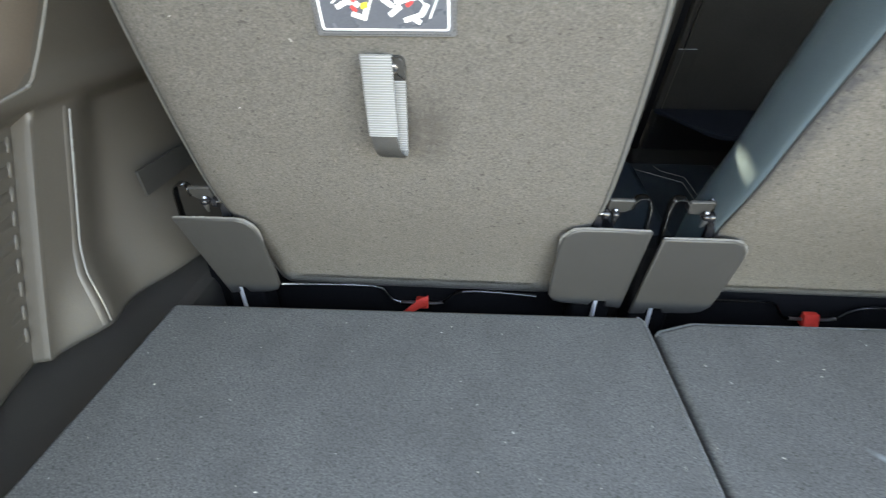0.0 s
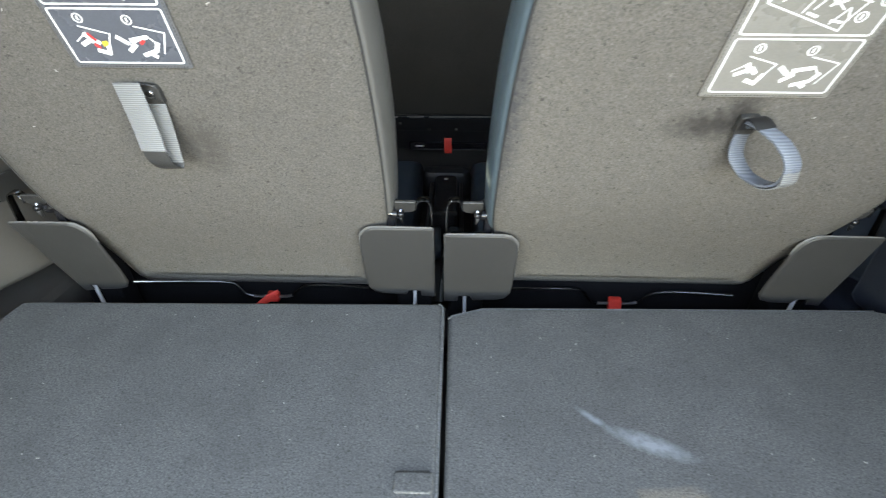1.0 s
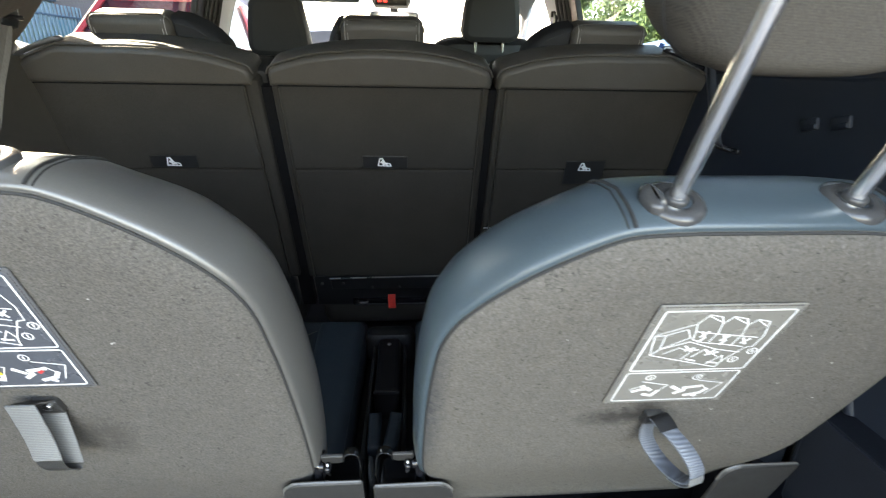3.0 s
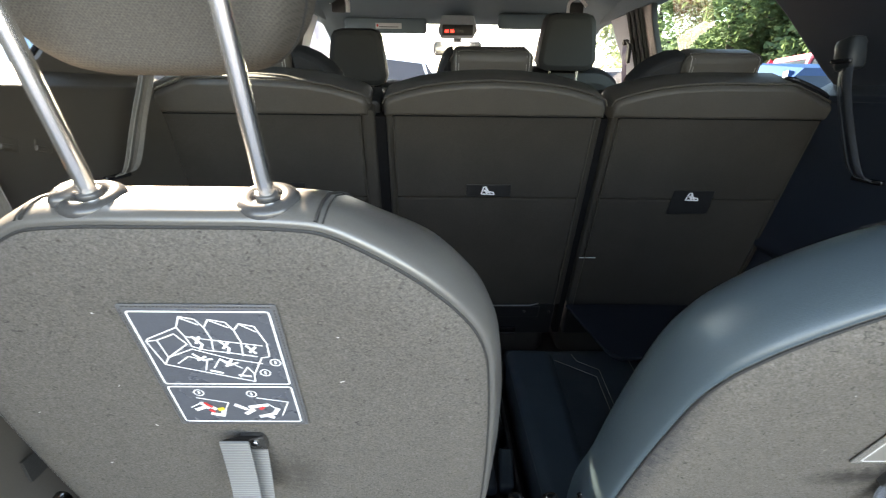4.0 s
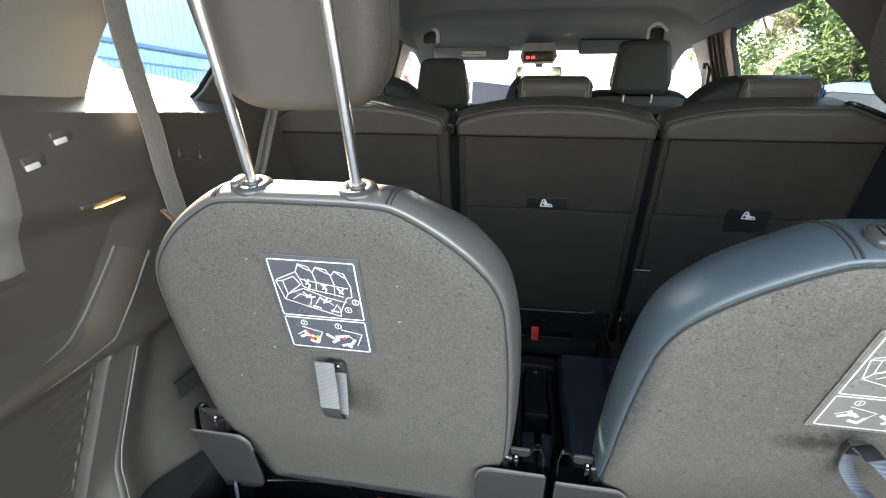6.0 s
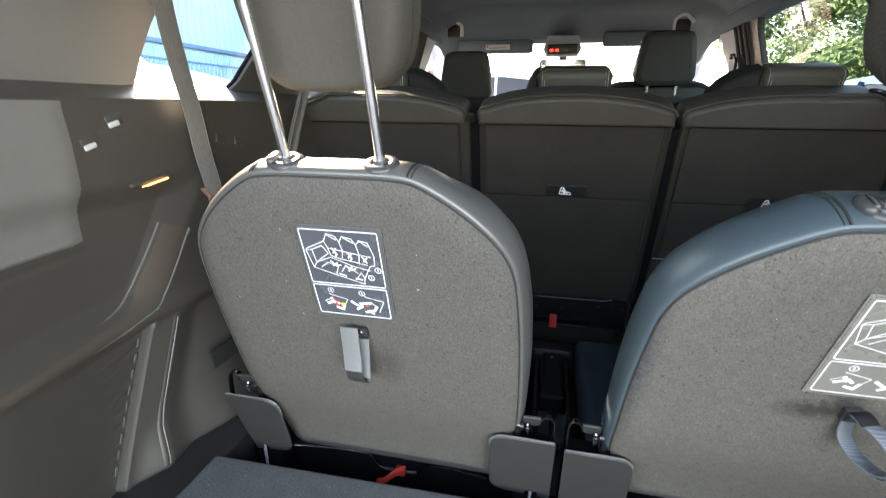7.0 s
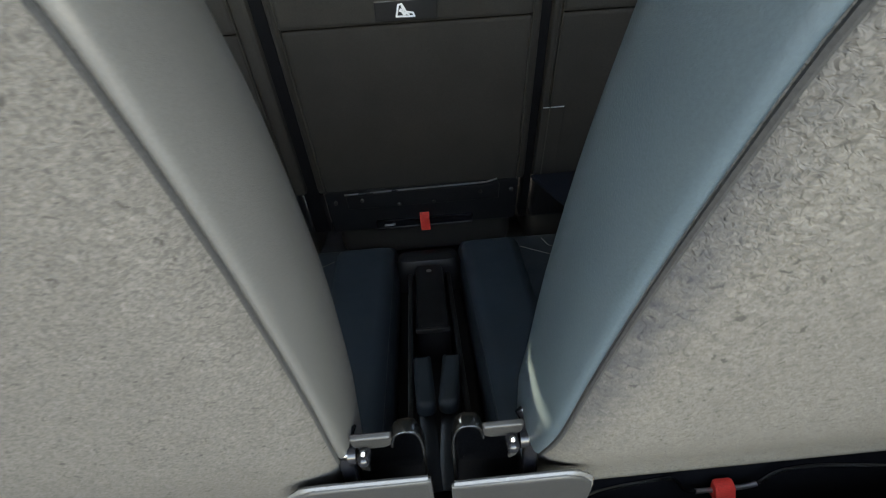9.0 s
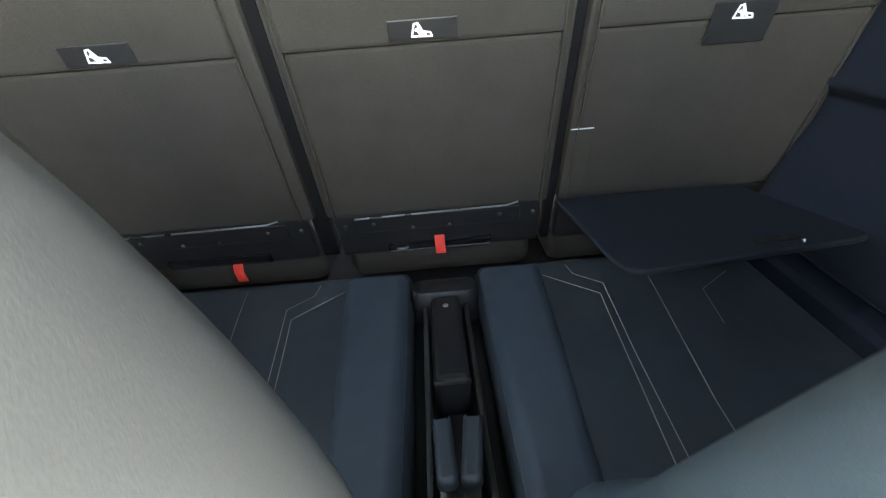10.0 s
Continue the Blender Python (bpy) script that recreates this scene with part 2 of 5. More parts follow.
def glazing(name, pts, material, parent, inside):
    """A flat pane whose face looks to the inside; it lets the daylight in."""
    bm = bmesh.new()
    f = bm.faces.new([bm.verts.new(p) for p in pts])
    f.normal_update()
    if f.normal.dot(Vector(inside) - f.calc_center_median()) < 0:
        f.normal_flip()
    me = bpy.data.meshes.new(name)
    bm.to_mesh(me)
    bm.free()
    me.materials.append(material)
    ob = new(name, me)
    ob.parent = parent
    ob.visible_shadow = False
    return ob


def thing(name, at, label, category, group="", kind=""):
    ob = new(name)
    ob.location = at
    ob.empty_display_size = 0.05
    return tagged(ob, label, category, group, kind)


def loft(rings, bm=None, closed=True, caps=True, m=I4, fan=False, ladder=False):
    """Skins a list of rings, each with the same number of points."""
    bm = bm or bmesh.new()
    vs = [[bm.verts.new(m @ Vector(p)) for p in r] for r in rings]
    n = len(vs[0])
    for a, b in zip(vs, vs[1:]):
        for i in range(n if closed else n - 1):
            j = (i + 1) % n
            bm.faces.new((a[i], a[j], b[j], b[i]))
    if caps and closed:
        for ends in (vs[0], vs[-1]):
            if ladder:  # ends of mirrored rings, in strips from side to side
                for i in range(n // 2 - 1):
                    a, b, c, d = ends[i], ends[i + 1], ends[n - 2 - i], ends[n - 1 - i]
                    steps = [(a, b)] + [tuple(bm.verts.new(p.co.lerp(q.co, k / 6)) for p, q in ((a, d), (b, c))) for k in range(1, 6)] + [(d, c)]
                    for (e, f), (g, h) in zip(steps, steps[1:]):
                        bm.faces.new((e, f, h, g))
            elif fan:  # flat ends, as a fan round their middle
                c = bm.verts.new(sum((v.co for v in ends), Vector()) / n)
                for i in range(n):
                    bm.faces.new((ends[i], ends[(i + 1) % n], c)).tag = True
            else:
                bm.faces.new(ends).tag = True
    return bm


def smooth_line(pts, per=8, closed=False):
    """A Catmull-Rom line through points."""
    pts = [Vector(p) for p in pts]
    n, out = len(pts), []
    for i in range(n if closed else n - 1):
        p0 = pts[(i - 1) % n] if closed or i else pts[0]
        p1, p2 = pts[i], pts[(i + 1) % n]
        p3 = pts[(i + 2) % n] if closed or i + 2 < n else pts[-1]
        for k in range(per):
            t = k / per
            out.append(0.5 * ((2 * p1) + (p2 - p0) * t + (2 * p0 - 5 * p1 + 4 * p2 - p3) * t * t + (3 * p1 - p0 - 3 * p2 + p3) * t ** 3))
    if not closed:
        out.append(pts[-1])
    return out


def tube(pts, r, seg=8, bm=None, m=I4, closed=False, flat=None):
    """A round bar along points; r may be a list. flat=(w, h, side): a strap with its width along side."""
    pts = [Vector(p) for p in pts]
    rings, n = [], len(pts)
    up = None
    for i, p in enumerate(pts):
        a = pts[(i - 1) % n] if closed or i else p
        b = pts[(i + 1) % n] if closed or i + 1 < n else p
        d = (b - a).normalized()
        if flat:
            side = Vector(flat[2]).normalized()
            nrm = d.cross(side).normalized()
            w, h = flat[0] / 2, flat[1] / 2
            rings.append([p + side * w * sx + nrm * h * sy for sx, sy in ((-1, -0.6), (-0.9, -1), (0.9, -1), (1, -0.6), (1, 0.6), (0.9, 1), (-0.9, 1), (-1, 0.6))])
            continue
        if up is None:
            up = d.orthogonal().normalized()
        up = (up - d * up.dot(d)).normalized()
        side = d.cross(up)
        rr = r[i] if isinstance(r, (list, tuple)) else r
        rings.append([p + (up * math.cos(2 * math.pi * k / seg) + side * math.sin(2 * math.pi * k / seg)) * rr for k in range(seg)])
    if closed:
        rings.append(rings[0])
        return loft(rings, bm, caps=False, m=m)
    return loft(rings, bm, m=m)


def offset(outline, d):
    """A closed 2D outline (counter-clockwise) moved outwards by d."""
    out, n = [], len(outline)
    for i in range(n):
        a, p, b = Vector(outline[i - 1]), Vector(outline[i]), Vector(outline[(i + 1) % n])
        e1, e2 = (p - a), (b - p)
        e1 = e1.normalized() if e1.length > 1e-9 else e2.normalized()
        e2 = e2.normalized() if e2.length > 1e-9 else e1
        n1, n2 = Vector((e1.y, -e1.x)), Vector((e2.y, -e2.x))
        k = (n1 + n2)
        k = k / max(0.5, k.length_squared / 2) if k.length > 1e-6 else n1
        out.append(p + k * d)
    return out


def pillow(outline, profile, m=I4, bm=None, fan=False, ladder=False):
    """A plate or cushion: the outline, counter-clockwise, skinned along a profile of (outward offset, height)."""
    (d0, h0), (d1, h1) = profile[0], profile[-1]
    profile = [(d0 - 0.0012, h0), *profile, (d1 - 0.0012, h1)]  # a narrow flat rim keeps the faces' shading flat
    rings = [[(q.x, q.y, h) for q in offset(outline, d)] for d, h in profile]
    bm = loft(rings, bm, m=m, fan=fan, ladder=ladder)
    if ladder:
        bmesh.ops.remove_doubles(bm, verts=bm.verts, dist=1e-6)
    return bm


def rounded(x0, y0, x1, y1, r, seg=5):
    """A rectangle with rounded corners, counter-clockwise; r: one radius, or four from lower left on."""
    rs = r if isinstance(r, (list, tuple)) else [r] * 4
    out = []
    for (cx, cy, sx, sy, a0), rr in zip(((x0, y0, 1, 1, 180), (x1, y0, -1, 1, 270), (x1, y1, -1, -1, 0), (x0, y1, 1, -1, 90)), rs):
        for k in range(seg + 1):
            a = radians(a0 + 90 * k / seg)
            out.append(Vector((cx + sx * rr + rr * math.cos(a), cy + sy * rr + rr * math.sin(a))))
    return out


def edge(h, b):
    """The profile of a plate from height 0 to h whose upper edge is rounded by b."""
    return [(-b * 0.3, 0.0), (0, b * 0.3), (0, h - b), (-b * 0.12, h - b * 0.5), (-b * 0.4, h - b * 0.15), (-b, h)]


def box(x0, y0, z0, x1, y1, z1, b=0.004, bm=None, m=I4, seg=3):
    """A box with rounded edges."""
    o = rounded(x0, y0, x1, y1, b, seg)
    h = z1 - z0
    prof = [(-b, 0), (-b * 0.3, b * 0.3), (0, b), (0, h - b), (-b * 0.3, h - b * 0.3), (-b, h)]
    return pillow(o, prof, m @ Matrix.Translation((0, 0, z0)), bm, True)


def ribbon(lines, width, height, m=I4, bm=None):
    """Flat printed lines on the plane z = height."""
    bm = bm or bmesh.new()
    for line in lines:
        pts = [Vector(p) for p in line]
        for a, b in zip(pts, pts[1:]):
            d = (b - a)
            if d.length < 1e-7:
                continue
            d.normalize()
            s = Vector((-d.y, d.x)) * width / 2
            e = d * width * 0.3
            vs = [bm.verts.new(m @ Vector((q.x, q.y, height))) for q in (a - s - e, b - s + e, b + s + e, a + s - e)]
            bm.faces.new(vs)
    return bm


def disc(cx, cy, r, h0, h1, m=I4, bm=None, seg=20, b=0.0):
    o = [Vector((cx + r * math.cos(2 * math.pi * k / seg), cy + r * math.sin(2 * math.pi * k / seg))) for k in range(seg)]
    b = b or (h1 - h0) * 0.3
    return pillow(o, [(0, h0), (0, h1 - b), (-b * 0.35, h1 - b * 0.3), (-b, h1)], m, bm)


def smoother(a, b, v):
    k = min(1.0, max(0.0, (v - a) / (b - a)))
    return k * k * (3 - 2 * k)

def leaning(x, y, z, degrees):
    """The frame of a leaning back: x across, y up along it, z out of it towards the rear."""
    s, c = math.sin(radians(degrees)), math.cos(radians(degrees))
    return Matrix(((1, 0, 0, x), (0, -s, -c, y), (0, c, -s, z), (0, 0, 0, 1)))

# ---- boot floor and rear structure ----


def boot_board(x0, x1, chamfer, name, label, material):
    """One half of the carpeted boot floor, with soft rolled edges."""
    if chamfer:
        o = [Vector(p) for p in ((x0, -0.31), (x1, -0.31), (x1, -0.006), (x1 - 0.02, 0.0), (x0 + 0.045, -0.012), (x0 + 0.004, -0.028), (x0, -0.034))]
    else:
        o = [Vector(p) for p in ((x0, -0.31), (x1, -0.31), (x1, -0.012), (x1 - 0.006, -0.004), (x0 + 0.006, -0.017), (x0, -0.022))]
    t = thing(name, (0, 0, 0), label, "boot floor", "boot floor boards")
    part("board", pillow(o, [(-0.004, -0.022), (0, -0.018), (0, -0.006), (-0.0015, -0.002), (-0.005, 0.0)]), material, t)
    part("worn_edge", tube([(p.x, p.y, -0.0028) for p in offset(o, -0.0012)[(1 if x0 < 0 else 3):(4 if x0 < 0 else 7)]], 0.0022, 6), BOARD_EDGE, t, "paler worn carpet edge")
    return t


BOARD_R = mat("scuffed_boot_carpet", (0.120, 0.119, 0.115), 0.95, fine=0.45, fine_scale=620, blotch=0.4, blotch_scale=14, spec=0.15, curl=0.7, fleck=0.6)


def add_scuff_or_shade(m, centre, turn, length, width, colour, most=0.75, size=None):
    """A ragged-edged mark on a carpet: a chalky scuff or painted shade."""
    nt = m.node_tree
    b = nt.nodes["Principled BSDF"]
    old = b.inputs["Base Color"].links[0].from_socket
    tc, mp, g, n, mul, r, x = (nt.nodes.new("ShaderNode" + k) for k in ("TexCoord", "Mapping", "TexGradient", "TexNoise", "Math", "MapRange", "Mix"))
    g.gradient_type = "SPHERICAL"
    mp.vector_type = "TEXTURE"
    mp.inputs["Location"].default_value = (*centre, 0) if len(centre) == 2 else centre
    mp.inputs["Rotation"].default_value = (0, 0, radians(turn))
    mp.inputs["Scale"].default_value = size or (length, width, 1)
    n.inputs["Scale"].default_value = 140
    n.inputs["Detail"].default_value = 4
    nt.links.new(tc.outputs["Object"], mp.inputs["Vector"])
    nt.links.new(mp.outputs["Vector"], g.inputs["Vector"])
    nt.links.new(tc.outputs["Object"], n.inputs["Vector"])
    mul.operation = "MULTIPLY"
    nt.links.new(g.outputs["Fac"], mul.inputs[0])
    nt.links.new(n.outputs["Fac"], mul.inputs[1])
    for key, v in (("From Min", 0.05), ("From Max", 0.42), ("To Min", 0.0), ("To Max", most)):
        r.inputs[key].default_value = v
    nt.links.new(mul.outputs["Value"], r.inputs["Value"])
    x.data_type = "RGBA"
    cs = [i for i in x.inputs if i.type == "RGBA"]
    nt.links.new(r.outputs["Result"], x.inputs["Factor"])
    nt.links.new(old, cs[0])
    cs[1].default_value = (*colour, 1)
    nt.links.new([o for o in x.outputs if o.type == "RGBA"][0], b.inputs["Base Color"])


add_scuff_or_shade(BOARD_R, (0.205, -0.208), -22, 0.05, 0.014, (0.3, 0.32, 0.34))
add_scuff_or_shade(BOARD_R, (0.158, -0.181), -42, 0.026, 0.006, (0.26, 0.28, 0.3))
left_board = boot_board(-0.546, 0.0075, False, "boot_floor_board", "dark slate carpeted boot floor board with rolled edge", BOARD)
part("corner_flap", pillow(rounded(-0.03, -0.262, 0.003, -0.243, 0.003), edge(0.0025, 0.0012), Matrix.Translation((0, 0, -0.0005))), BOARD, left_board)
boot_board(0.013, 0.585, True, "boot_floor_board", "dark slate carpeted boot floor board with a chalky scuff", BOARD_R)

well = thing("floor_pan", (0, 0, 0), "black carpeted floor pan under the seats", "floor", kind="structure")
part("pan", box(-0.72, -0.45, -0.2, 0.72, 2.9, -0.17, 0.01), BLACK, well)
sill = thing("loading_sill", (0, 0, 0), "grey plastic loading sill at the boot's edge", "sill", kind="structure")
part("sill_plate", box(-0.68, -0.52, -0.16, 0.68, -0.327, -0.012, 0.02), PLASTIC, sill)
part("sill_carpet", box(-0.6, -0.3265, -0.16, 0.6, -0.314, -0.01, 0.004), BOARD, sill)

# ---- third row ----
# Near-black for seams and seals, and for painted shade round the seats.
SHADE_CARPET = mat("black_felt_and_shade", (0.006, 0.006, 0.007), 0.9, fine=0.3, fine_scale=500, blotch=0.3, blotch_scale=20, spec=0.1)

SEAT_HALF = [(0.0, 0.1895), (0.06, 0.197), (0.13, 0.2045), (0.21, 0.2065), (0.30, 0.2045), (0.36, 0.2005), (0.395, 0.196), (0.420, 0.187), (0.438, 0.175), (0.455, 0.160),
             (0.473, 0.140), (0.489, 0.118), (0.5005, 0.099), (0.506, 0.085), (0.508, 0.066), (0.509, 0.045)]
right_side = [Vector((p.x, p.y)) for p in smooth_line([(w, u, 0) for u, w in SEAT_HALF], 4)]
foot = [Vector(p) for p in ((0.10, -0.040), (0.170, -0.040), (0.178, -0.0375), (0.184, -0.030), (0.187, -0.015))]
SEAT_OUT = foot + right_side
SEAT_OUT = SEAT_OUT + [Vector((-p.x, p.y)) for p in reversed(SEAT_OUT)]

# Copy of FELT, lightened because more light reaches the right seat.
FELT_R = mat("grey_felt_lit_and_shaded", (0.106, 0.098, 0.088), 0.95, fine=0.28, fine_scale=560, blotch=0.16, blotch_scale=60, bump=0.0009, bump_scale=480, spec=0.12, curl=0.8, fleck=0.85)
# Stain by the left strap together with its shade, painted into the felt.
add_scuff_or_shade(FELT, (0.028, 0, 0.225), 0, 0, 0, (0.04, 0.036, 0.032), 0.6, (0.035, 1, 0.05))
# Soft shadow of the right strap, painted in two patches.
add_scuff_or_shade(FELT_R, (-0.03, 0, 0.262), 0, 0, 0, (0.03, 0.027, 0.025), 0.85, (0.05, 1, 0.022))
add_scuff_or_shade(FELT_R, (-0.01, 0, 0.275), 0, 0, 0, (0.025, 0.023, 0.022), 0.85, (0.026, 1, 0.026))
# Shade along the inner seam, painted as a blue-black band.
add_scuff_or_shade(FELT_R, (-0.207, 0, 0.30), 0, 0, 0, (0.025, 0.03, 0.040), 0.65, (0.026, 1, 0.2))
DY = 0.045  # the seat's own origin lies this far ahead of the hinge covers
LW, LH = 0.0952, 0.1272  # warning label


def bent(bm, m, by, reach):
    """The foot of the back curves forwards, behind the hinge covers."""
    inv = m.inverted()
    for v in bm.verts:
        p = inv @ v.co
        k = max(0.0, min(1.0, 1 - p.y / reach))
        p.z -= by * k * k * (3 - 2 * k)
        v.co = m @ p
    return bm


def bulged(bm, m, swell=0.024, drop=0.012):
    """The cushion swells sideways behind the panel's edge."""
    inv = m.inverted()
    for v in bm.verts:
        p = inv @ v.co
        k = max(0.0, min(1.0, (-0.010 - p.z) / 0.025)) * max(0.0, min(1.0, (p.y - 0.1) / 0.15)) * max(0.15, min(1.0, (0.46 - p.y) / 0.12))
        p.x += swell * p.x * k
        p.y -= drop * smoother(0.015, 0.075, -p.z) * smoother(0.45, 0.50, p.y)
        v.co = m @ p
    return bm


def lab(s, t):
    """A place on the label from its upper left corner, as fractions."""
    return ((s - 0.5) * LW, (0.5 - t) * LH)


def ring_line(s, t, r, seg=12):
    return [(lab(s, t)[0] + r * math.cos(2 * math.pi * k / seg), lab(s, t)[1] + r * math.sin(2 * math.pi * k / seg)) for k in range(seg + 1)]


def frame_line(s0, t0, s1, t1):
    a, b = lab(s0, t0), lab(s1, t1)
    o = rounded(a[0], b[1], b[0], a[1], 0.002, 3)
    return [tuple(p) for p in o] + [tuple(o[0])]


def draw_label(seat, m, film):
    """The seat-folding notice: a dark film with white line drawings in two fields."""
    hem = part("warning_label", pillow(rounded(-LW / 2 - 0.0035, -LH / 2 - 0.0035, LW / 2 + 0.0035, LH / 2 + 0.0035, 0.002), edge(0.0011, 0.0005), m), HEM if film == LABEL else film, seat, "notice film with white line drawings of folding seats")
    part("film", pillow(rounded(-LW / 2, -LH / 2, LW / 2, LH / 2, 0.002), edge(0.0014, 0.0003), m), film, hem)
    h = 0.0017
    dash = []
    for k in range(34):
        x = -LW / 2 + LW * (k + 0.2) / 34
        dash += [[(x, e), (x + LW * 0.6 / 34, e)] for e in (-LH / 2 - 0.0018, LH / 2 + 0.0018)]
    for k in range(46):
        y = -LH / 2 + LH * (k + 0.2) / 46
        dash += [[(e, y), (e, y + LH * 0.6 / 46)] for e in (-LW / 2 - 0.0018, LW / 2 + 0.0018)]
    tagged(part("hem_stitch", ribbon(dash, 0.0006, 0.0012, m), WELT, hem), kind="stuff")
    P = lambda *a: [lab(*q) for q in a]
    part("border_print", ribbon([frame_line(0.02, 0.015, 0.98, 0.605), frame_line(0.02, 0.632, 0.98, 0.985)], 0.0013, h, m), INK, hem)
    lines = [P((.07, .22), (.31, .13), (.36, .05), (.46, .07), (.50, .13), (.55, .07), (.66, .09), (.70, .15), (.75, .10), (.85, .12), (.90, .25), (.89, .36), (.83, .37), (.73, .52), (.72, .58), (.10, .43), (.05, .24), (.07, .22)),
             P((.13, .23), (.27, .18), (.33, .26), (.15, .37), (.13, .23)), P((.31, .13), (.34, .2), (.47, .22), (.86, .27)),
             P((.5, .13), (.52, .22), (.5, .3)), P((.7, .15), (.72, .24), (.7, .35)), P((.34, .2), (.36, .28), (.46, .31), (.62, .33), (.8, .36)),
             P((.36, .06), (.47, .11)), P((.56, .08), (.67, .13)), P((.76, .11), (.85, .16)), P((.15, .37), (.35, .3), (.6, .38), (.82, .42)),
             P((.2, .42), (.3, .36), (.42, .40), (.38, .48)), P((.45, .46), (.52, .38), (.66, .46)), P((.62, .54), (.7, .45), (.74, .52)),
             P((.05, .24), (.13, .23)), P((.10, .43), (.15, .37))]
    for line in lines:
        part("seat_drawing", ribbon([line], 0.0009, h, m), INK, hem)
    blobs = [P((.39, .2), (.44, .26), (.41, .3)), P((.44, .2), (.40, .25)), P((.57, .23), (.62, .29), (.6, .33)), P((.63, .24), (.58, .29)), P((.75, .27), (.8, .33)), P((.81, .28), (.76, .32)),
             P((.34, .34), (.4, .39), (.46, .38)), P((.36, .39), (.42, .36)), P((.52, .38), (.58, .43), (.64, .41)), P((.55, .44), (.6, .39)), P((.42, .48), (.5, .5)), P((.62, .52), (.7, .53))]
    for line in blobs:
        part("figure_drawing", ribbon([line], 0.0018, h + 0.0002, m), INK, hem)
    for s, t in ((.92, .41), (.82, .50), (.24, .69), (.65, .70)):
        ring = part("number_ring", ribbon([ring_line(s, t, 0.0036)], 0.0009, h, m), INK, hem)
        part("number_bar", ribbon([P((s, t - .012), (s, t + .012))], 0.0012, h, m), INK, ring)
    low = [P((.2, .74), (.44, .79), (.36, .90)), P((.12, .84), (.2, .80), (.26, .84)), P((.68, .74), (.92, .78), (.84, .92)), P((.48, .82), (.58, .86), (.75, .80), (.82, .86))]
    for line in low:
        part("fold_drawing", ribbon([line], 0.0009, h, m), INK, hem)
    thick = [P((.16, .86), (.27, .82), (.31, .85)), P((.27, .90), (.35, .92), (.38, .86)), P((.22, .79), (.26, .84)), P((.49, .81), (.56, .85)), P((.55, .90), (.62, .86)), P((.66, .93), (.78, .90), (.82, .85)), P((.72, .92), (.76, .94)), P((.6, .83), (.74, .81))]
    for line in thick:
        part("seat_shape", ribbon([line], 0.0035, h + 0.0002, m), INK, hem)
    if film == LABEL:
        for line in (P((.25, .79), (.29, .83)), P((.68, .85), (.71, .83)), P((.27, .86), (.29, .88))):
            part("red_mark", ribbon([line], 0.0026, h + 0.0004, m), INK_RED, hem)
        part("yellow_mark", ribbon([P((.345, .855), (.375, .85))], 0.004, h + 0.0004, m), INK_YELLOW, hem)


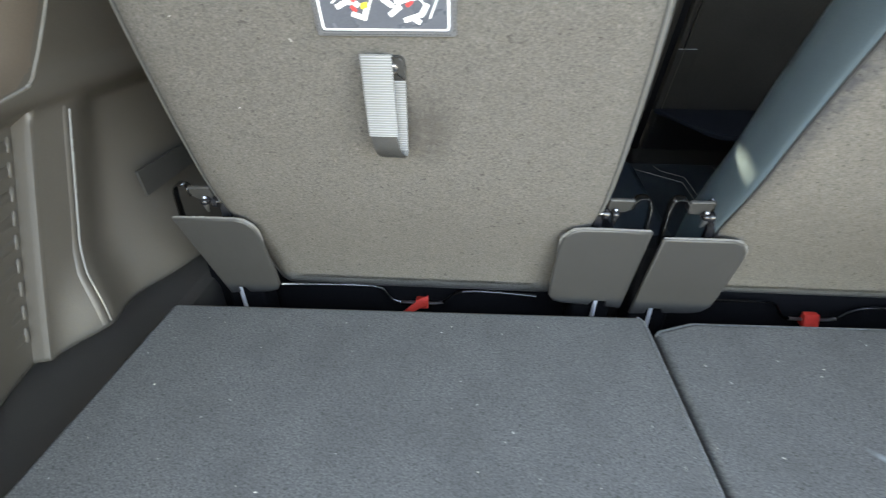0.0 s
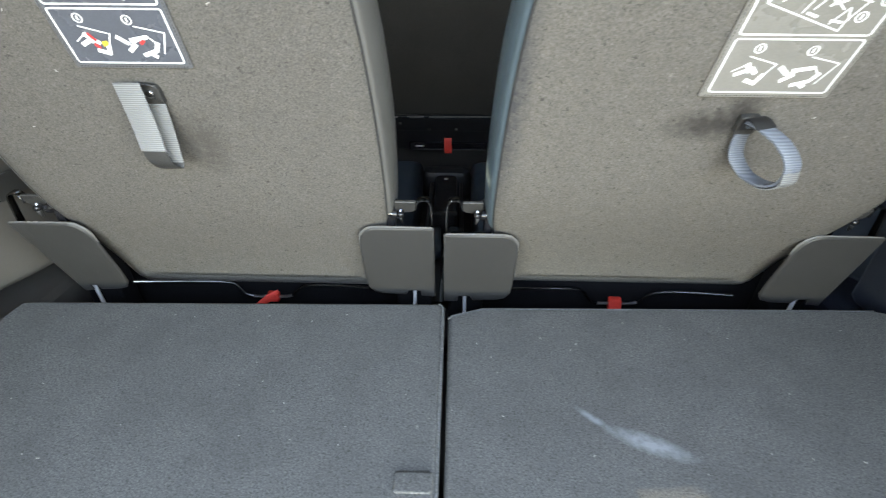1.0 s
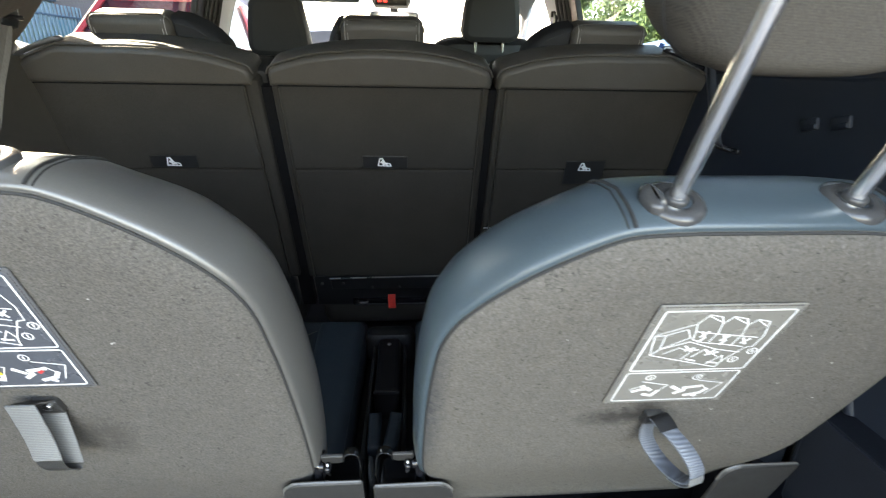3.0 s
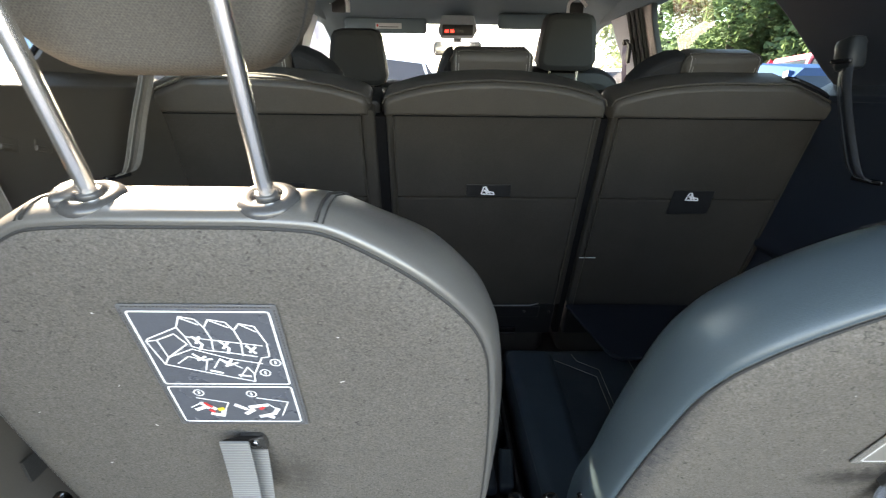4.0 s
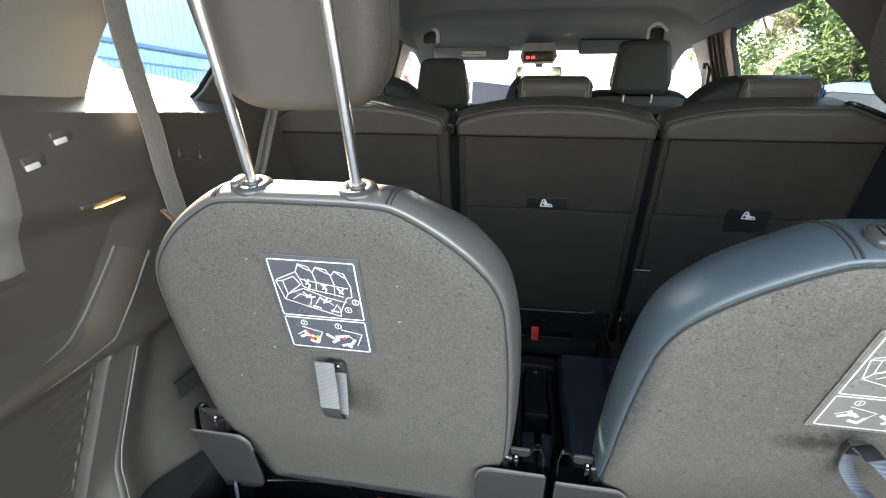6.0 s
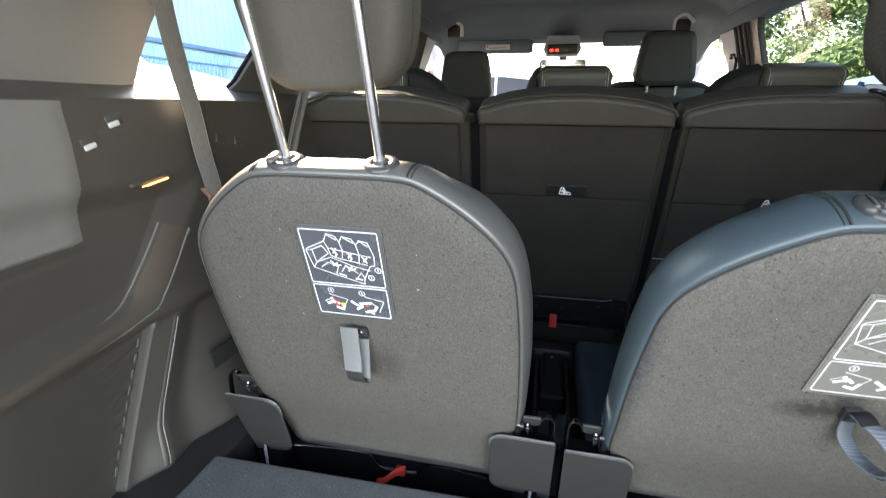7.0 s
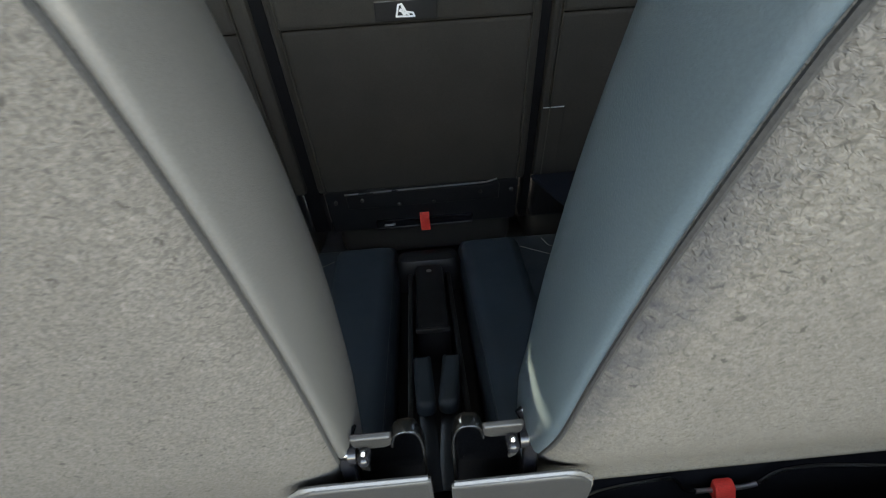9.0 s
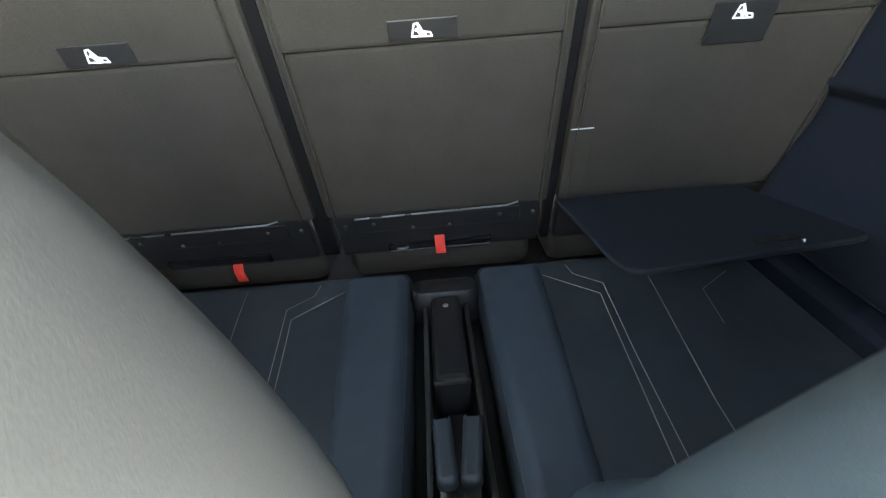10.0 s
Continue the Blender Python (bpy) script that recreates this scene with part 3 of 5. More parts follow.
def hinge(seat, sx, x_out, cover_label, slant=0.0, dz=0.0):
    """A seat hinge beside the seat's foot: folded steel bracket, bolt, pin and grey cover. sx: +1 where the cover's square side points to +x."""
    m = leaning(0, 0.0305 - 0.045, dz, 15.9)
    f = lambda pts: [Vector((x_out - sx * px, pu)) for px, pu in pts]
    o = [(0.0, 0.113), (0.0, -0.021), (0.019, -0.019), (0.020, -0.008), (0.036, -0.008), (0.040, -0.017), (0.072, -0.015), (0.084, -0.011), (0.091, 0.0), (0.0925, 0.02), (0.0925, 0.085), (0.090, 0.099), (0.083, 0.109), (0.072, 0.1135)]
    o = [(px + slant * (0.113 - pu) / 0.134 * max(0.0, 1 - px / 0.06), pu) for px, pu in o]
    pts = f(o)
    area = sum(a.x * b.y - b.x * a.y for a, b in zip(pts, pts[1:] + pts[:1]))
    if area < 0:
        pts = pts[::-1]
    X = lambda d: x_out - sx * d
    # Near-black block: bracket mass, with the dark behind it put into its colour.
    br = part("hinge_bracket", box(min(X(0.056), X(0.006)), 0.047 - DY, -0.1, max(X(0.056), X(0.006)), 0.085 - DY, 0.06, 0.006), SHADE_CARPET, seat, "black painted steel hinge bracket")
    cover = part("hinge_cover", pillow(pts, [(-0.001, -0.0005), (0, 0.0005), (0, 0.0025), (-0.0006, 0.0034), (-0.0022, 0.004)], m), PLASTIC, br, cover_label)
    # Pale line: the cover's worn edge with its highlight painted in.
    top = f([(0.002, 0.112), (0.07, 0.1125), (0.083, 0.108), (0.0905, 0.098), (0.0915, 0.08)])
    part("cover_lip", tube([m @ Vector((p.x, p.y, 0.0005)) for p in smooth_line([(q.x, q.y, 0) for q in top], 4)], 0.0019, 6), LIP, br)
    # bent steel loop above the cover, with a tongue-shaped cap and a bolted link
    yl = 0.012 - DY
    loop = smooth_line([(X(0.003), yl, 0.085), (X(0.003), yl, 0.122), (X(0.0045), yl, 0.136), (X(0.009), yl, 0.142), (X(0.0165), yl, 0.142), (X(0.0205), yl, 0.138), (X(0.022), yl + 0.001, 0.130)], 5)
    part("steel_loop", tube(loop, 0, flat=(0.010, 0.0018, (0, 1, 0.15))), DARK_STEEL, br, "bent dark steel loop")
    part("cap_plate", pillow(rounded(-0.0125, -0.013, 0.0125, 0.006, [0.009, 0.009, 0.0015, 0.0015]), edge(0.004, 0.0015), leaning(X(0.0342), 0.012 - DY, 0.1365, 24)), PLASTIC, br, "grey plastic cap")
    part("link", tube([(X(0.0395), 0.006 - DY, 0.131), (X(0.0397), 0.004 - DY, 0.126), (X(0.0395), 0.005 - DY, 0.1195), (X(0.0382), 0.008 - DY, 0.112)], [0.0016, 0.003, 0.0026, 0.0012], 10), STEEL, br)
    part("bolt", disc(0, 0, 0.0042, -0.006, 0.004, Matrix.Translation((X(0.0395), 0.004 - DY, 0.1255)) @ Matrix.Rotation(radians(90), 4, "X"), seg=12), PAINTED, br)
    part("bush", tube([(X(0.045), 0.012 - DY, 0.122), (X(0.050), 0.012 - DY, 0.122)], 0.0062, 12), PAINTED, br)
    part("pivot_pin", tube([(X(0.048), 0.012 - DY, 0.122), (X(0.058), 0.012 - DY, 0.122)], 0.003, 10), DARK_STEEL, br)
    part("bracket_post", tube(smooth_line([(X(0.053), 0.02 - DY, 0.07), (X(0.0535), 0.016 - DY, 0.105), (X(0.053), 0.016 - DY, 0.128), (X(0.049), 0.022 - DY, 0.138)], 4), 0.0055, 10), PAINTED, br)
    part("locking_pin", tube([(x_out - sx * 0.029, 0.036 - DY, 0.004), (x_out - sx * 0.029, 0.041 - DY, -0.02), (x_out - sx * 0.030, 0.042 - DY, -0.075)], 0.0026, 8), PALE, br)


def strap_left(seat, m):
    """A folded pull strap hanging from a screw: a ribbed back band with a dark head, a ribbed front band up to the
    fold, and a fold below darkened for shade.
    """
    w, depth, drop, side = 0.0235, 0.013, 0.071, (1, 0, 0)
    back = [(0.0040, -0.016, 0.0035), (0.0040, -0.045, 0.012), (0.0040, -drop - 0.001, 0.022)]
    front = [(-0.0042, 0.0085, depth), (-0.0038, -0.030, depth + 0.008), (-0.0026, -drop + 0.0185, depth + 0.016)]
    s = part("pull_strap", tube(smooth_line(back, 6), 0, flat=(w * 0.9, 0.0016, side), m=m), WEB, seat, "grey ribbed webbing pull strap")
    part("front_band", tube(smooth_line(front, 6), 0, flat=(w, 0.0016, side), m=m), WEB, s)
    # Fold and inner tape are darkened in colour for the loop's own shade.
    low = [back[-1], (0.003, -drop - 0.0045, 0.0265), (-0.001, -drop + 0.006, 0.0305), front[-1]]
    part("lower_fold", tube(smooth_line(low, 6), 0, flat=(w * 0.92, 0.0013, side), m=m), PLASTIC, s)
    high = [(0.004, 0.0005, 0.0032), (0.001, 0.0022, 0.006), (-0.003, 0.0050, depth * 0.7), (-0.0054, 0.0070, depth - 0.001)]
    part("inner_tape", tube(smooth_line(high, 6), 0, flat=(w * 0.86, 0.0012, side), m=m), BLACK, s)
    part("head_tape", pillow(rounded(-0.0055, -0.0175, 0.0150, 0.0015, [0.001, 0.001, 0.005, 0.002]), edge(0.0052, 0.0008), m), PLASTIC, s)
    part("strap_screw", disc(0.0062, -0.0068, 0.0040, 0.0045, 0.0072, m, seg=14, b=0.001), STEEL, s)
    part("screw_socket", disc(0.0062, -0.0068, 0.0018, 0.0066, 0.0076, m, seg=6), BLACK, s)


def third_row_seat(cx, y0, lean, name_label, strap, twisted_tab, vinyl, thick, bend):
    seat = thing("third_row_seat", (cx, 0.045, 0), name_label, "car seat", "third row seats")
    m = leaning(0, y0 - DY, 0, lean)
    bm = pillow(SEAT_OUT, [(-0.002, -0.02), (0.0, -0.009), (-0.002, -0.0052), (-0.007, -0.0015), (-0.017, 0.0015), (-0.03, 0.0032), (-0.036, 0.0035)], m, ladder=True)
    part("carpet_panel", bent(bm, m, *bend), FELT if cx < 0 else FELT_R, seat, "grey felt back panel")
    cush = [(-0.004, -0.0075), (0.0002, -0.0059), (0.0020, -0.0064), (0.0034, -0.0079), (0.0046, -0.0104), (0.0058, -0.0142), (0.0067, -0.0188), (0.0072, -0.0245), (0.0066, -0.038), (0.0035, -0.050), (-0.003, -0.060), (-0.013, -0.067), (-0.026, -0.071)]
    cush = [(d, h if h > -0.012 else -0.012 + (h + 0.012) * thick) for d, h in cush]
    swell = (0.024, 0.012) if cx < 0 else (0.008, 0.004)
    part("upholstery", bulged(bent(pillow(SEAT_OUT, cush, m, ladder=True), m, *bend), m, *swell), vinyl, seat, "glossy warm grey vinyl upholstery" if cx < 0 else "glossy grey vinyl upholstery tinted by blue skylight")
    welt = [m @ Vector((p.x, p.y, -0.0052)) for p in offset(SEAT_OUT, -0.0022) if p.y > 0.03]
    part("welt", bent(tube(welt, 0.0011, 6), m, *bend), WELT, seat)
    px = 0.0535 if cx < 0 else 0.057
    for sx in (-1, 1):
        # seam across the top of the bolster
        row = []
        for d, h in cush[3:12]:
            o = offset(SEAT_OUT, d + 0.0004)
            row.append(m @ Vector((*min((q for q in o if q.y > 0.4), key=lambda q: abs(q.x - sx * (0.084 + 0.1 * abs(h)))), h)))
        part("seam", bulged(tube(row, 0.0013, 6), m, *swell), WELT, seat)
        row2 = [m @ Vector((*min((q for q in offset(SEAT_OUT, d + 0.0003) if q.y > 0.4), key=lambda q: abs(q.x - sx * (0.0875 + 0.1 * abs(h)))), h)) for d, h in cush[3:12]]
        part("stitching", bulged(tube(row2, 0.0006, 5), m, *swell), WELT, seat)
        g = m @ Matrix.Translation((sx * px, 0.5135, -0.0265)) @ Matrix.Rotation(radians(-90), 4, "X")
        guide = part("headrest_guide", pillow([Vector((0.0195 * math.cos(a / 16 * math.pi), 0.0195 * math.sin(a / 16 * math.pi))) for a in range(32)], [(0, -0.006), (0, -0.0005), (-0.0012, 0.0016), (-0.004, 0.0034), (-0.007, 0.0040), (-0.0095, 0.0032), (-0.0105, 0.0014), (-0.0135, 0.001)], g), COLLAR, seat, "dark grey headrest guide collar")
        disc_bm = disc(0, 0, 0.0075, 0.0005, 0.0055, g, b=0.0015)
        part("ferrule", disc_bm, COLLAR, guide)
        if sx < 0:
            part("release_button", pillow([Vector((-0.0145 + 0.0075 * math.cos(a / 8 * math.pi), 0.0125 * math.sin(a / 8 * math.pi))) for a in range(16)], [(0, 0.0), (0, 0.0035), (-0.001, 0.0055), (-0.003, 0.0068), (-0.0055, 0.0072)], g), COLLAR, guide)
        part("headrest_post", tube([m @ Vector((sx * px, u, h)) for u, h in ((0.49, -0.0265), (0.52, -0.0265), (0.60, -0.0275), (0.70, -0.0285), (0.74, -0.0285))] + [m @ Vector((sx * px, 0.758, -0.036)), m @ Vector((sx * px, 0.765, -0.06))], 0.0052, 14), CHROME, seat, "chrome headrest post")
    hr = [(0.012, 0.5735), (0.035, 0.5745), (0.055, 0.579), (0.070, 0.590), (0.080, 0.610), (0.086, 0.64), (0.089, 0.70), (0.085, 0.76), (0.064, 0.787), (0.02, 0.793)]
    hro = [Vector(p) for p in hr] + [Vector((-x, u)) for x, u in reversed(hr)]
    hro = [Vector((p.x, p.y)) for p in smooth_line([(p.x, p.y, 0) for p in hro], 3, True)]
    head = part("headrest", pillow(hro, [(-0.018, -0.0475), (-0.014, -0.048), (-0.009, -0.0505), (-0.004, -0.058), (0, -0.074), (0.001, -0.095), (0, -0.112), (-0.006, -0.128), (-0.016, -0.136)], m), HEADCLOTH, seat, "taupe fabric headrest raised on chrome posts")
    part("piping", tube([m @ Vector((p.x, p.y, -0.079)) for p in offset(hro, 0.0)], 0.0014, 6, closed=True), WELT, head)
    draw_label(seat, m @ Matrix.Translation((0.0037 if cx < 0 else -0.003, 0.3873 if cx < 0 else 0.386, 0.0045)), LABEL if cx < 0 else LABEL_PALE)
    strap(seat, m @ Matrix.Translation((0.0, 0.304 if cx < 0 else 0.302, 0.0035)))
    hinge(seat, 1, -cx - 0.006 if cx < 0 else 0.524 - cx, "grey plastic hinge cover plate", 0.0, 0.002 if cx < 0 else 0.0)
    hinge(seat, -1, -0.524 - cx if cx < 0 else -cx + 0.006, "grey plastic hinge cover plate", 0.02 if cx < 0 else 0.0, 0.0 if cx < 0 else -0.006)
    # wire stay along the foot with a red release tab
    ends = [[(-0.175, 0.0, -0.012), (-0.13, 0.026, -0.029), (-0.075, 0.036, -0.0355), (-0.052, 0.04, -0.042), (-0.038, 0.04, -0.060), (-0.026, 0.04, -0.0645)],
            [(0.034, 0.04, -0.062), (0.046, 0.04, -0.05), (0.062, 0.038, -0.041), (0.1, 0.034, -0.0365), (0.16, 0.02, -0.03)]]
    # One wire: brighter steel paints the highlights of its middle, ends stay dark.
    stay = part("wire_stay", tube(smooth_line([(-0.026, 0.04, -0.0645), (-0.02, 0.04, -0.065), (0.02, 0.04, -0.0648), (0.034, 0.04, -0.062)], 5), 0.0024, 8), STEEL, seat, "steel wire stay with highlights in its brighter middle")
    for line in ends:
        part("wire_end", tube(smooth_line(line, 5), 0.0021, 8), DARK_STEEL, stay)
    s = 1 if cx < 0 else -1
    a, b = sorted((s * 0.207, -s * 0.307))
    # Black board added to stand for the dark gap under the back.
    part("foot_shade_board", box(a, 0.052, -0.168, b, 0.0585, -0.012, 0.003), SHADE_CARPET, seat, "black board added for the shade under the seat back")
    if twisted_tab:
        part("release_tab", tube(smooth_line([(0.012, 0.036, -0.058), (-0.004, 0.028, -0.063), (-0.02, 0.02, -0.074), (-0.035, 0.022, -0.082)], 5), 0, flat=(0.016, 0.0018, (0.25, 0.3, 1))), RED, stay, "twisted red webbing release tab")
        part("tab_fold", box(-0.004, 0.033, -0.072, 0.014, 0.045, -0.056, 0.003), RED, stay)
    else:
        part("release_tab", tube(smooth_line([(0, 0.043, -0.056), (0, 0.036, -0.058), (0, 0.033, -0.066), (0, 0.026, -0.083), (0.002, 0.016, -0.10)], 5), 0, flat=(0.019, 0.0018, (1, 0, 0))), RED, stay, "red webbing release tab")
        part("tab_fold", box(-0.0095, 0.034, -0.075, 0.0095, 0.045, -0.054, 0.003), RED, stay)
    # cushion ahead of the back: raised inner bolster and a stitched middle
    a, b = sorted((s * 0.205, -s * 0.305))
    cu = part("seat_cushion", box(a, 0.0605, -0.17, b, 0.632, -0.066, 0.02), CUSHION, seat, "slate vinyl seat cushion with pale stitch lines")
    bo = [(0.176, 0.08), (0.188, 0.09), (0.194, 0.15), (0.196, 0.59), (0.190, 0.606), (0.176, 0.611), (0.100, 0.611), (0.088, 0.604), (0.086, 0.59), (0.097, 0.40), (0.112, 0.20), (0.116, 0.10), (0.122, 0.084), (0.134, 0.078)]
    bo = [Vector((s * x, y)) for x, y in (bo if s > 0 else reversed(bo))]
    part("bolster", pillow(bo, [(0.004, -0.12), (0.003, -0.068), (-0.002, -0.0625), (-0.009, -0.0585), (-0.016, -0.057)], ladder=True), BOLSTER, cu, "slate blue raised bolster")
    for pts in ([(0.083, 0.572), (0.0, 0.502), (0.004, 0.46), (0.036, 0.08)], [(0.034, 0.60), (0.0285, 0.568), (-0.0145, 0.531), (0.0, 0.36), (0.016, 0.08)], [(-0.104, 0.60), (-0.0955, 0.51), (-0.0625, 0.258), (-0.05, 0.08)], [(-0.235, 0.535), (-0.17, 0.49), (-0.155, 0.40)]):
        part("stitch_line", tube([Vector((s * x, y, -0.0658)) for x, y in pts], 0.0008, 5), THREAD, cu)
    return seat


def strap_right(seat, m):
    """A pull strap bulging out into a ring."""
    ring = [(0, -0.006, 0.004), (0.004, -0.001, 0.018), (0.013, -0.002, 0.036), (0.020, -0.011, 0.050), (0.021, -0.027, 0.053), (0.017, -0.041, 0.043), (0.010, -0.047, 0.025), (0.002, -0.039, 0.010), (0.0, -0.022, 0.004)]
    side = (math.cos(radians(14)), 0, -math.sin(radians(14)))
    s = part("pull_strap", tube(smooth_line(ring, 5, True), 0, flat=(0.0145, 0.0026, side), m=m, closed=True), WEB_SLEEK, seat, "slate ribbed webbing pull strap bulging into a ring")
    part("fold_tape", tube(smooth_line([(0.004, 0.0005, 0.0205), (0.002, 0.0012, 0.012), (0, -0.0015, 0.0055), (0, -0.012, 0.0060)], 5), 0, flat=(0.0175, 0.0014, side), m=m), BLACK, s)
    part("head_tape", pillow(rounded(-0.0095, -0.0185, 0.0065, -0.0005, 0.002), edge(0.0062, 0.0008), m), PLASTIC, s)
    part("strap_screw", disc(-0.0015, -0.0065, 0.0040, 0.0055, 0.0090, m, seg=14, b=0.001), STEEL, s)
    part("fold_crease", tube(smooth_line([(0.0205, -0.016, 0.0535), (0.0218, -0.026, 0.0560), (0.0195, -0.036, 0.0515), (0.016, -0.0435, 0.0425)], 5), 0, flat=(0.0150, 0.0014, side), m=m), WEB, s)


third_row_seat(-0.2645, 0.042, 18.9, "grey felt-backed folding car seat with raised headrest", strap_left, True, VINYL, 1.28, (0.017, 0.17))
third_row_seat(0.2665, 0.038, 23.7, "grey felt-backed folding car seat with bulging pull strap", strap_right, False, VINYL_SKYLIT, 1.18, (0.027, 0.21))

# channel between the seats, with buckles
ch = thing("centre_channel", (0, 0, 0), "black plastic channel between the folding seats", "floor trim")
part("channel_floor", box(-0.062, 0.07, -0.17, 0.062, 0.63, -0.135, 0.006), BLACK, ch)
part("centre_cover", box(-0.026, 0.375, -0.14, 0.026, 0.575, -0.062, 0.01), BLACK, ch)
part("cover_edge", box(-0.026, 0.371, -0.069, 0.026, 0.3765, -0.061, 0.001), PLASTIC, ch)
for x in (-0.036, 0.036):
    part("rail", box(x - 0.004, 0.15, -0.14, x + 0.004, 0.58, -0.085, 0.003), PLASTIC, ch)
part("cover_screw", disc(0, 0.545, 0.005, -0.065, -0.0605), STEEL, ch)
part("end_ramp", box(-0.062, 0.585, -0.16, 0.062, 0.64, -0.06, 0.02), BLACK, ch)
for x, tw in ((-0.017, 2), (0.017, -7)):
    bk = thing("belt_buckle", (x, 0.272, -0.064), "slate plastic seat belt buckle lying in the channel", "belt buckle", "belt buckles")
    mm = Matrix.Rotation(radians(tw), 4, "Z")
    part("buckle_body", pillow(rounded(-0.0125, -0.048, 0.0125, 0.045, [0.009, 0.009, 0.003, 0.003]), [(-0.003, -0.02), (0, -0.016), (0, -0.004), (-0.002, 0.0), (-0.006, 0.002)], mm), CUSHION, bk)
    part("buckle_slot", box(-0.008, 0.0445, -0.012, 0.008, 0.047, -0.006, 0.0008, m=mm), BLACK, bk)
    part("buckle_stalk", tube([(0, 0.04, -0.02), (0, -0.06, -0.03), (0, -0.12, -0.06)], 0, flat=(0.02, 0.004, (1, 0, 0)), m=mm), BLACK, bk)

# ---- second row ----
TOP_HALF = [(0.210, 0.4965), (0.2095, 0.518), (0.205, 0.528), (0.196, 0.533), (0.17, 0.541), (0.14, 0.549), (0.10, 0.5555), (0.05, 0.560), (0.0, 0.5615)]
TOP_OUTER = [(0.210, 0.4965), (0.2095, 0.516), (0.206, 0.524), (0.195, 0.531), (0.165, 0.543), (0.14, 0.552), (0.125, 0.5585), (0.115, 0.5615), (0.10, 0.5615), (0.05, 0.561), (0.0, 0.5615)]


def second_row_seat(cx, label, wing=0, mark=0.0, tab=(0.0, 0.0)):
    """A split rear bench seat seen from behind: cloth panel with a creased hard back, leather top band, low headrest."""
    s = thing("second_row_seat", (cx, 0.703, 0.043), label, "car seat", "second row seats")
    m = leaning(0, 0, 0, 18.6)
    lean = lambda x0, u0, x1, u1, n0, n1, b: box(x0, u0, n0, x1, u1, n1, b, m=m)
    w = 0.207
    part("back_upper", lean(-w + 0.012, 0.318, w - 0.012, 0.508, -0.03, 0.004, 0.006), CLOTH, s)
    part("back_lower", lean(-w + 0.012, 0.0, w - 0.012, 0.3165, -0.03, -0.001, 0.006), CLOTH, s)
    for sx in (-1, 1):
        a, b = sorted((sx * (w - 0.0135), sx * (w + (0.013 if cx < 0 < sx else 0.001))))
        part("side_band", lean(a, 0.0, b, 0.508, -0.045, 0.001, 0.007), CLOTH, s)
    sides = {sx: [Vector((sx * x, u)) for x, u in (TOP_OUTER if sx == wing else TOP_HALF)] for sx in (-1, 1)}
    o = sides[1] + list(reversed(sides[-1][:-1]))
    o = [Vector((p.x, p.y)) for p in o]
    part("top_band", pillow(o, [(-0.006, -0.09), (0.002, -0.075), (0.003, -0.045), (0.003, -0.02), (0.001, -0.006), (-0.0005, -0.001), (-0.0025, 0.0032), (-0.0055, 0.0058), (-0.0085, 0.0068)], m, fan=True), LEATHER, s, "puffed dark leather top band with welt")
    part("top_welt", tube([m @ Vector((p.x, p.y, -0.003)) for p in offset(o, 0.0032)[1:-1]], 0.0021, 6), LEATHER, s)
    part("band_seam", tube([m @ Vector((x, 0.4985, 0.0036)) for x in (-0.194, 0.194)], 0.0016, 6), SHADE_CARPET, s)
    for sx in (-1, 1):
        a, b = sorted((sx * (w - 0.0142), sx * (w - 0.0125)))
        part("panel_piping", lean(a, 0.0, b, 0.494, -0.005, 0.0035, 0.0007), LEATHER, s)
    part("back_body", lean(-0.214 if cx > 0 else -0.219, -0.02, 0.2305 if cx < 0 else 0.2195, 0.515, -0.12, -0.0305, 0.01), SEAT_BLACK, s)
    # Dark strips added in the seat gaps: painted shade that also stops sun.
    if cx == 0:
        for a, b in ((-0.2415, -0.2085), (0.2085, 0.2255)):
            part("gap_shade_strip", lean(a, -0.115, b, 0.49, -0.04, -0.012, 0.003), SHADE_CARPET, s)
    # anchor marker
    if cx < 0.2:
        plate = part("anchor_marker", lean(-0.047 + mark, 0.324, 0.047 + mark, 0.352, 0.0042, 0.0052, 0.001), BLACK, s, "black marker strip with a white child seat symbol")
        ic = m @ Matrix.Translation((mark - 0.002, 0.338, 0))
    else:
        plate = part("anchor_marker", lean(-0.045 + mark, 0.284, 0.043 + mark, 0.342, 0.0042, 0.0055, 0.001), BLACK, s, "black marker flap with a white child seat symbol")
        ic = m @ Matrix.Translation((mark - 0.002, 0.328, 0.0004))
    icon = [[(-0.013, -0.008), (-0.009, 0.008), (-0.004, 0.009), (0.002, -0.002), (0.012, -0.004), (0.014, -0.009), (-0.013, -0.008)], [(-0.008, 0.0), (0.006, -0.006)], [(-0.004, 0.006), (0.0, -0.006)], [(-0.006, 0.002), (-0.002, -0.006)]]
    part("child_seat_symbol", ribbon(icon, 0.0026, 0.0062, ic), INK, plate)
    # foot: wire, plate with rivets, red tab
    foot = part("foot_plate", lean(-0.2, -0.115, 0.2, -0.002, -0.04, -0.008, 0.005), BLACK, s, "black riveted foot plate")
    if cx < 0.2:
        part("inset_plate", lean(-0.157, -0.052, 0.16, -0.012, -0.01, -0.0055, 0.003), BLACK, foot)
        part("edge_wire", tube([m @ Vector(p) for p in ((-0.157, -0.004, 0.003), (-0.06, -0.001, 0.004), (0.13, 0.002, 0.004), (0.152, 0.008, 0.003))], 0.0018, 6), STEEL, s, "thin steel edge wire")
        for x, u in ((-0.18, -0.03), (-0.125, -0.028), (-0.05, -0.045), (0.022, -0.045), (0.12, -0.028), (0.185, -0.03)):
            part("rivet", disc(x, u, 0.004, -0.009, -0.002, m, seg=10), PLASTIC, foot)
